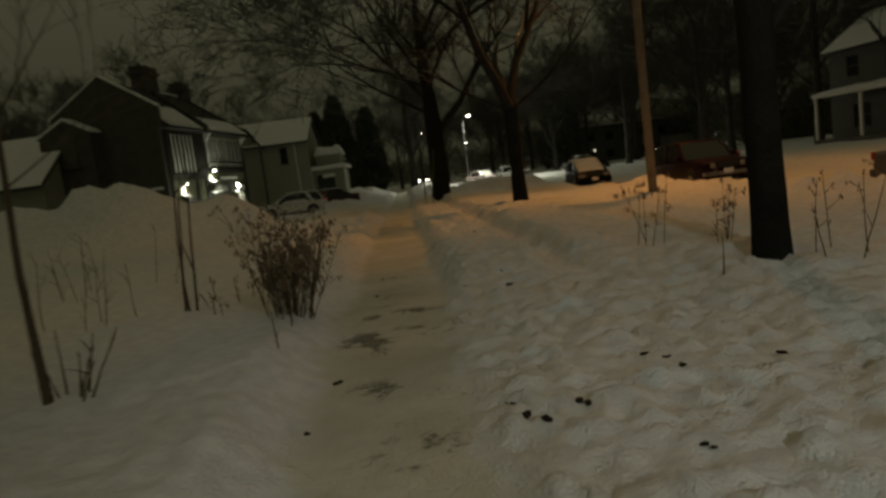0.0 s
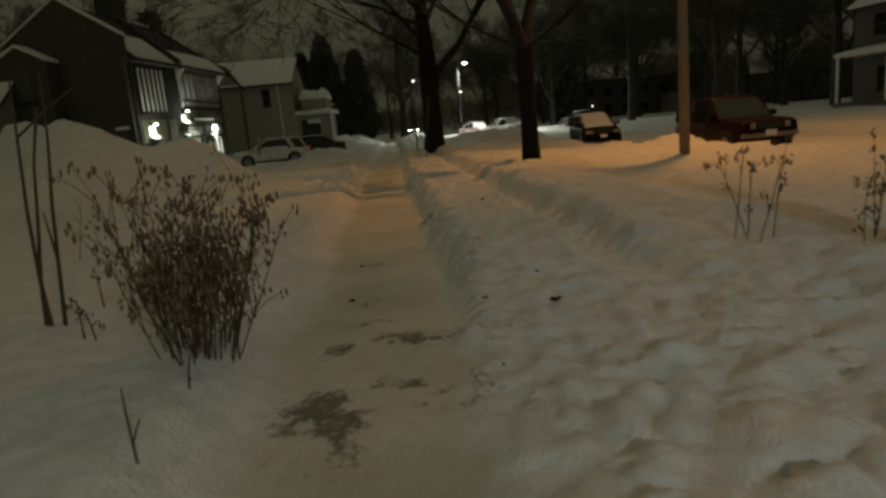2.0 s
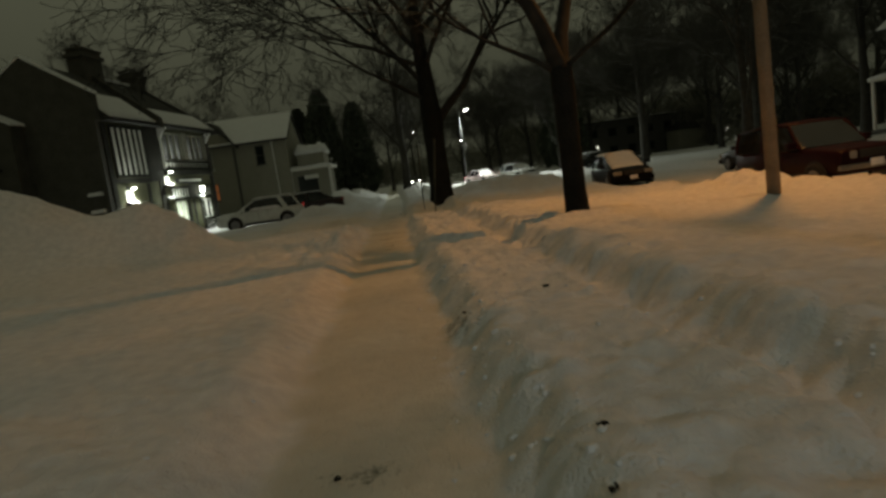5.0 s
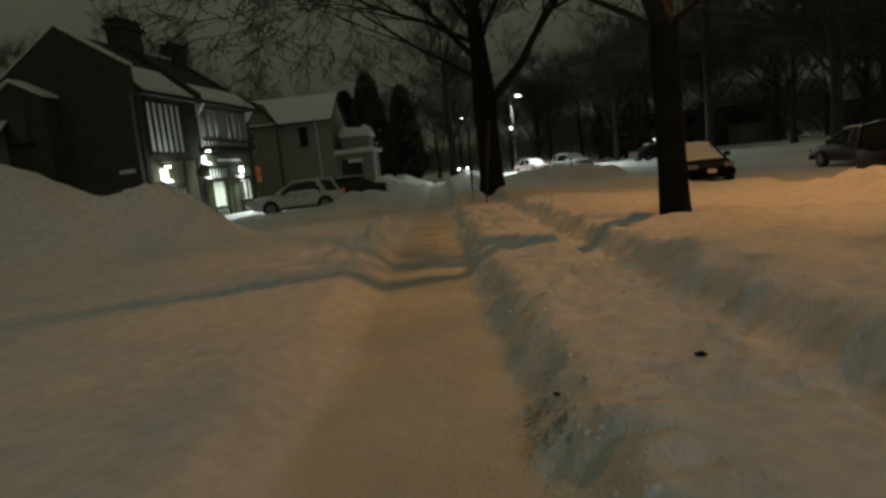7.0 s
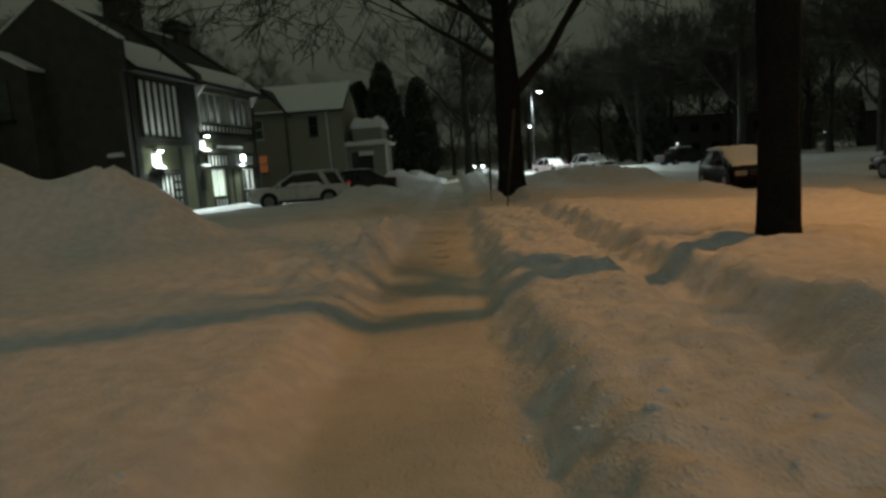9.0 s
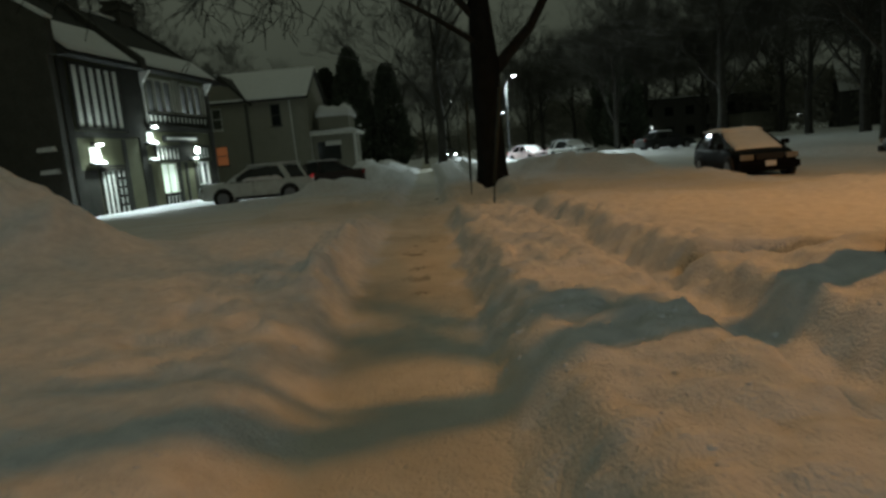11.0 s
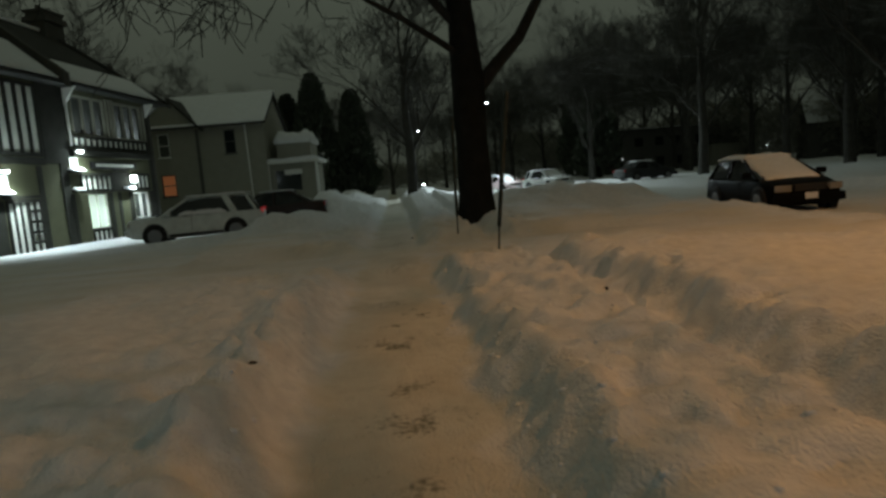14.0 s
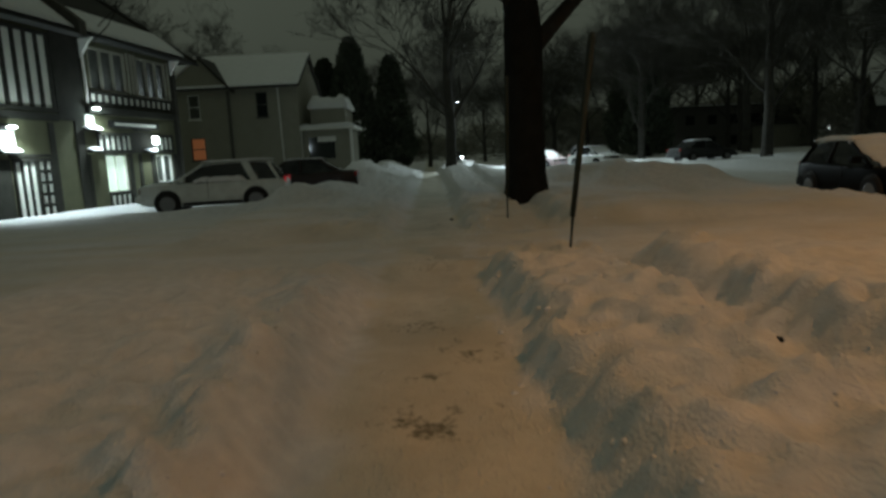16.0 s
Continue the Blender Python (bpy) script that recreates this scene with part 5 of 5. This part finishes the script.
def stems(name, x, y, rods, label, category, seeds=0, seed=0, spread=0.3, tall=1.0, r=0.006, lean=0.2, forks=2, mat=None, bias=(0.0, 0.0)):
    rng = random.Random(seed)
    ob = thing(name, pose(x, y, height(x, y)), label, category)
    for _ in range(rods):
        bm = bmesh.new()
        a, d = rng.random() * math.tau, spread * rng.random() ** 0.6
        p = Vector((math.cos(a) * d, math.sin(a) * d, -0.08))
        w = Vector((math.cos(a) * lean * rng.random() + rng.uniform(-0.12, 0.12), math.sin(a) * lean * rng.random() + rng.uniform(-0.1, 0.1), 1)) + Vector((bias[0], bias[1], 0)) * rng.random()
        length = tall * rng.uniform(0.55, 1.0)
        pts = [p]
        for k in range(4):
            w = w + Vector((rng.uniform(-1, 1), rng.uniform(-1, 1), 0)) * 0.07
            pts.append(pts[-1] + w.normalized() * length / 4)
        tube(pts, [r, r * 0.9, r * 0.75, r * 0.6, r * 0.35], 5, bm)
        tips = [pts[-1]]
        for _f in range(forks):
            k = rng.randint(1, 3)
            q = pts[k].lerp(pts[k + 1], rng.random())
            side = Vector((rng.uniform(-1, 1), rng.uniform(-1, 1), rng.uniform(0.5, 1.6))).normalized()
            e = q + side * length * rng.uniform(0.15, 0.35)
            tube([q, q.lerp(e, 0.5) + Vector((0, 0, 0.01)), e], [r * 0.6, r * 0.5, r * 0.3], 4, bm)
            tips.append(e)
        stem = part("stem", bm, mat or TWIG, ob)
        if seeds:
            bs = bmesh.new()
            for tip in tips:
                for _s in range(seeds):
                    c = tip + Vector((rng.uniform(-1, 1), rng.uniform(-1, 1), rng.uniform(-2.2, 0.6))) * 0.03
                    s = rng.uniform(0.005, 0.010)
                    bmesh.ops.create_icosphere(bs, subdivisions=1, radius=s, matrix=Matrix.Translation(c) @ Matrix.Diagonal((1, 1, rng.uniform(1.5, 3.5), 1)))
            tagged(part("seed_head", bs, SEED, stem), kind="stuff")
    return ob


# ---- sapling and weeds by the start ----
bare_tree(44, [((0, 0, -0.15), 0.028), ((-0.02, 0.0, 0.9), 0.022), ((0.02, 0.02, 1.9), 0.017), ((0.0, 0, 2.9), 0.010)],
                [(0.50, (0.9, 0.2, 0.5), 0.8, 0.008), (0.56, (-0.9, 0.1, 0.6), 0.8, 0.008), (0.66, (0.7, -0.3, 0.9), 0.8, 0.008), (0.74, (-0.6, 0.3, 0.9), 0.8, 0.007), (0.85, (0.5, 0.2, 1), 0.7, 0.006), (1.0, (0, 0, 1), 0.8, 0.007)],
                4, 0.7, pose(-2.58, 5.47, height(-2.58, 5.47)), "thin bare sapling in the snowy lawn", least=0.002, bark=TWIG, crown_bark=TWIG)
stems("weed_clump", -2.45, 5.5, 9, "clump of short dead stalks at the foot of the sapling", "weed", seed=1, spread=0.12, tall=0.55, r=0.009, lean=0.5, forks=1)
stems("dry_shrub", -1.30, 7.75, 72, "dry brown shrub with seed heads leaning over the pavement", "shrub", seeds=4, seed=2, spread=0.24, tall=1.15, r=0.005, lean=0.36, forks=5, bias=(0.22, -0.62))
stems("weed_stalks", -2.62, 8.5, 3, "tall dead stalks standing in the snow", "weed", seed=3, spread=0.16, tall=2.0, r=0.017, lean=0.1, forks=1)
stems("weed_stalks", -2.1, 8.7, 9, "low dead stalks poking out of the snow", "weed", seeds=3, seed=4, spread=0.55, tall=0.42, r=0.008, lean=0.3, forks=1)
stems("weed_stalks", -3.5, 8.2, 6, "thin dead stalks in the snow", "weed", seed=5, spread=0.7, tall=0.95, r=0.006, lean=0.2, forks=3)
stems("weed_stalks", -1.22, 6.42, 1, "single dead stalk beside the pavement", "weed", seed=6, spread=0.04, tall=0.45, r=0.008, lean=0.1, forks=1)
stems("weed_stalks", -1.22, 7.15, 1, "single dead stalk beside the pavement", "weed", seed=26, spread=0.04, tall=0.45, r=0.008, lean=0.1, forks=1)
stems("weed_stalks", -4.6, 11.35, 8, "thin dead stalks in the snow", "weed", seed=16, spread=0.9, tall=1.1, r=0.006, lean=0.2, forks=3)
stems("weed_stalks", 3.25, 9.3, 5, "brown weeds with seed clusters in the verge", "weed", seeds=6, seed=7, spread=0.22, tall=1.05, r=0.006, lean=0.3, forks=3)
stems("weed_stalks", 3.25, 7.5, 1, "single bent dead stalk in the verge", "weed", seed=8, spread=0.02, tall=0.85, r=0.011, lean=0.2, forks=1)
stems("weed_stalks", 3.95, 8.7, 5, "brown weeds with seed clusters by the tree", "weed", seeds=6, seed=9, spread=0.18, tall=0.9, r=0.006, lean=0.3, forks=3)
stems("weed_stalks", 4.6, 7.6, 5, "dead stalks beside the tree trunk", "weed", seeds=3, seed=10, spread=0.35, tall=1.0, r=0.008, lean=0.3, forks=2)


# ---- clods and leaves on the snow ----
def clod(x, y, size, seed):
    rng = random.Random(seed)
    bm = bmesh.new()
    for _ in range(3):
        c = Vector((rng.uniform(-1, 1) * size * 0.7, rng.uniform(-1, 1) * size * 0.7, size * 0.25))
        bmesh.ops.create_icosphere(bm, subdivisions=2, radius=size * rng.uniform(0.4, 0.7), matrix=Matrix.Translation(c) @ Matrix.Diagonal((1.3, 0.9, 0.5, 1)))
    for v in bm.verts:
        v.co += v.co.normalized() * size * 0.35 * noise.noise(v.co * (6 / size) * 0.3 + Vector((seed, 0, 0)))
    me = bpy.data.meshes.new("leaf_clod")
    bm.to_mesh(me)
    bm.free()
    ob = mesh_part("leaf_clod", me, DEBRIS)
    ob.matrix_world = pose(x, y, height(x, y) - 0.004, 0, 0, rng.uniform(0, 360))
    tagged(ob, "small dark clod of frozen leaves on the snow", "debris", "clods on the snow")


for k, (x, y, s) in enumerate(((-0.72, 5.95, 0.045), (1.56, 5.48, 0.04), (1.64, 5.34, 0.035), (1.6, 4.98, 0.05), (0.84, 4.68, 0.055), (0.47, 4.58, 0.05), (0.44, 4.88, 0.04), (0.55, 4.46, 0.05), (1.24, 3.95, 0.04),
                               (0.52, 7.44, 0.03), (1.16, 9.17, 0.03), (2.3, 5.01, 0.05), (-0.84, 4.98, 0.03), (1.13, 8.48, 0.05), (0.62, 8.7, 0.03), (-0.49, 9.46, 0.035), (-0.43, 10.96, 0.04), (1.43, 13.62, 0.04),
                               (0.55, 13.38, 0.035), (0.62, 13.6, 0.03), (0.67, 35.2, 0.06), (-1.04, 23.25, 0.05), (2.01, 24.8, 0.05), (0.85, 10.45, 0.03), (0.72, 10, 0.03))):
    clod(x, y, s * 0.85, k)


# ---- crumbs of shovelled snow along the pavement ----
def snow_crumbs(count, seed):
    rng = random.Random(seed)
    base = bmesh.new()
    bmesh.ops.create_icosphere(base, subdivisions=1, radius=1.0)
    ico = [v.co.copy() for v in base.verts]
    tri = [tuple(v.index for v in f.verts) for f in base.faces]
    base.free()
    xs, ys, ss = [], [], []
    for _ in range(count):
        y = rng.uniform(9.0, 34.0)
        side = rng.random()
        c = float(middle(np.array([y]))[0])
        if side < 0.30:
            x = c - rng.gauss(0.95, 0.2)
        elif side < 0.62:
            x = c + rng.gauss(0.78, 0.16)
        elif side < 0.85:
            x = c + rng.gauss(1.6, 0.4)
        else:
            x = c + rng.uniform(2.0, 3.0) if y > 8 else c + rng.uniform(0.7, 3.4)
        if side < 0.30 and y < 19:
            x -= 0.1
            if rng.random() < 0.7:
                continue
        xs.append(x), ys.append(y), ss.append(min(0.007 + rng.expovariate(1 / 0.008), 0.032))
    zs = relief(np.array(xs), np.array(ys))
    verts, faces = [], []
    for x, y, z, s in zip(xs, ys, zs, ss):
        b = len(verts)
        turn = Euler((rng.random() * 6, rng.random() * 6, rng.random() * 6)).to_matrix()
        flat = (rng.uniform(0.8, 1.5), rng.uniform(0.7, 1.2), rng.uniform(0.5, 0.9))
        for v in ico:
            w = turn @ (v * rng.uniform(0.75, 1.2))
            verts.append((x + w.x * s * flat[0], y + w.y * s * flat[1], z - s * 0.1 + w.z * s * flat[2]))
        faces += [(b + i, b + j, b + k) for i, j, k in tri]
    me = bpy.data.meshes.new("snow_crumbs")
    me.from_pydata(verts, [], faces)
    tagged(mesh_part("snow_crumbs", me, SNOW, smooth=True), "loose crumbs of shovelled snow beside the pavement", "snow", kind="stuff")


snow_crumbs(1500, 9)
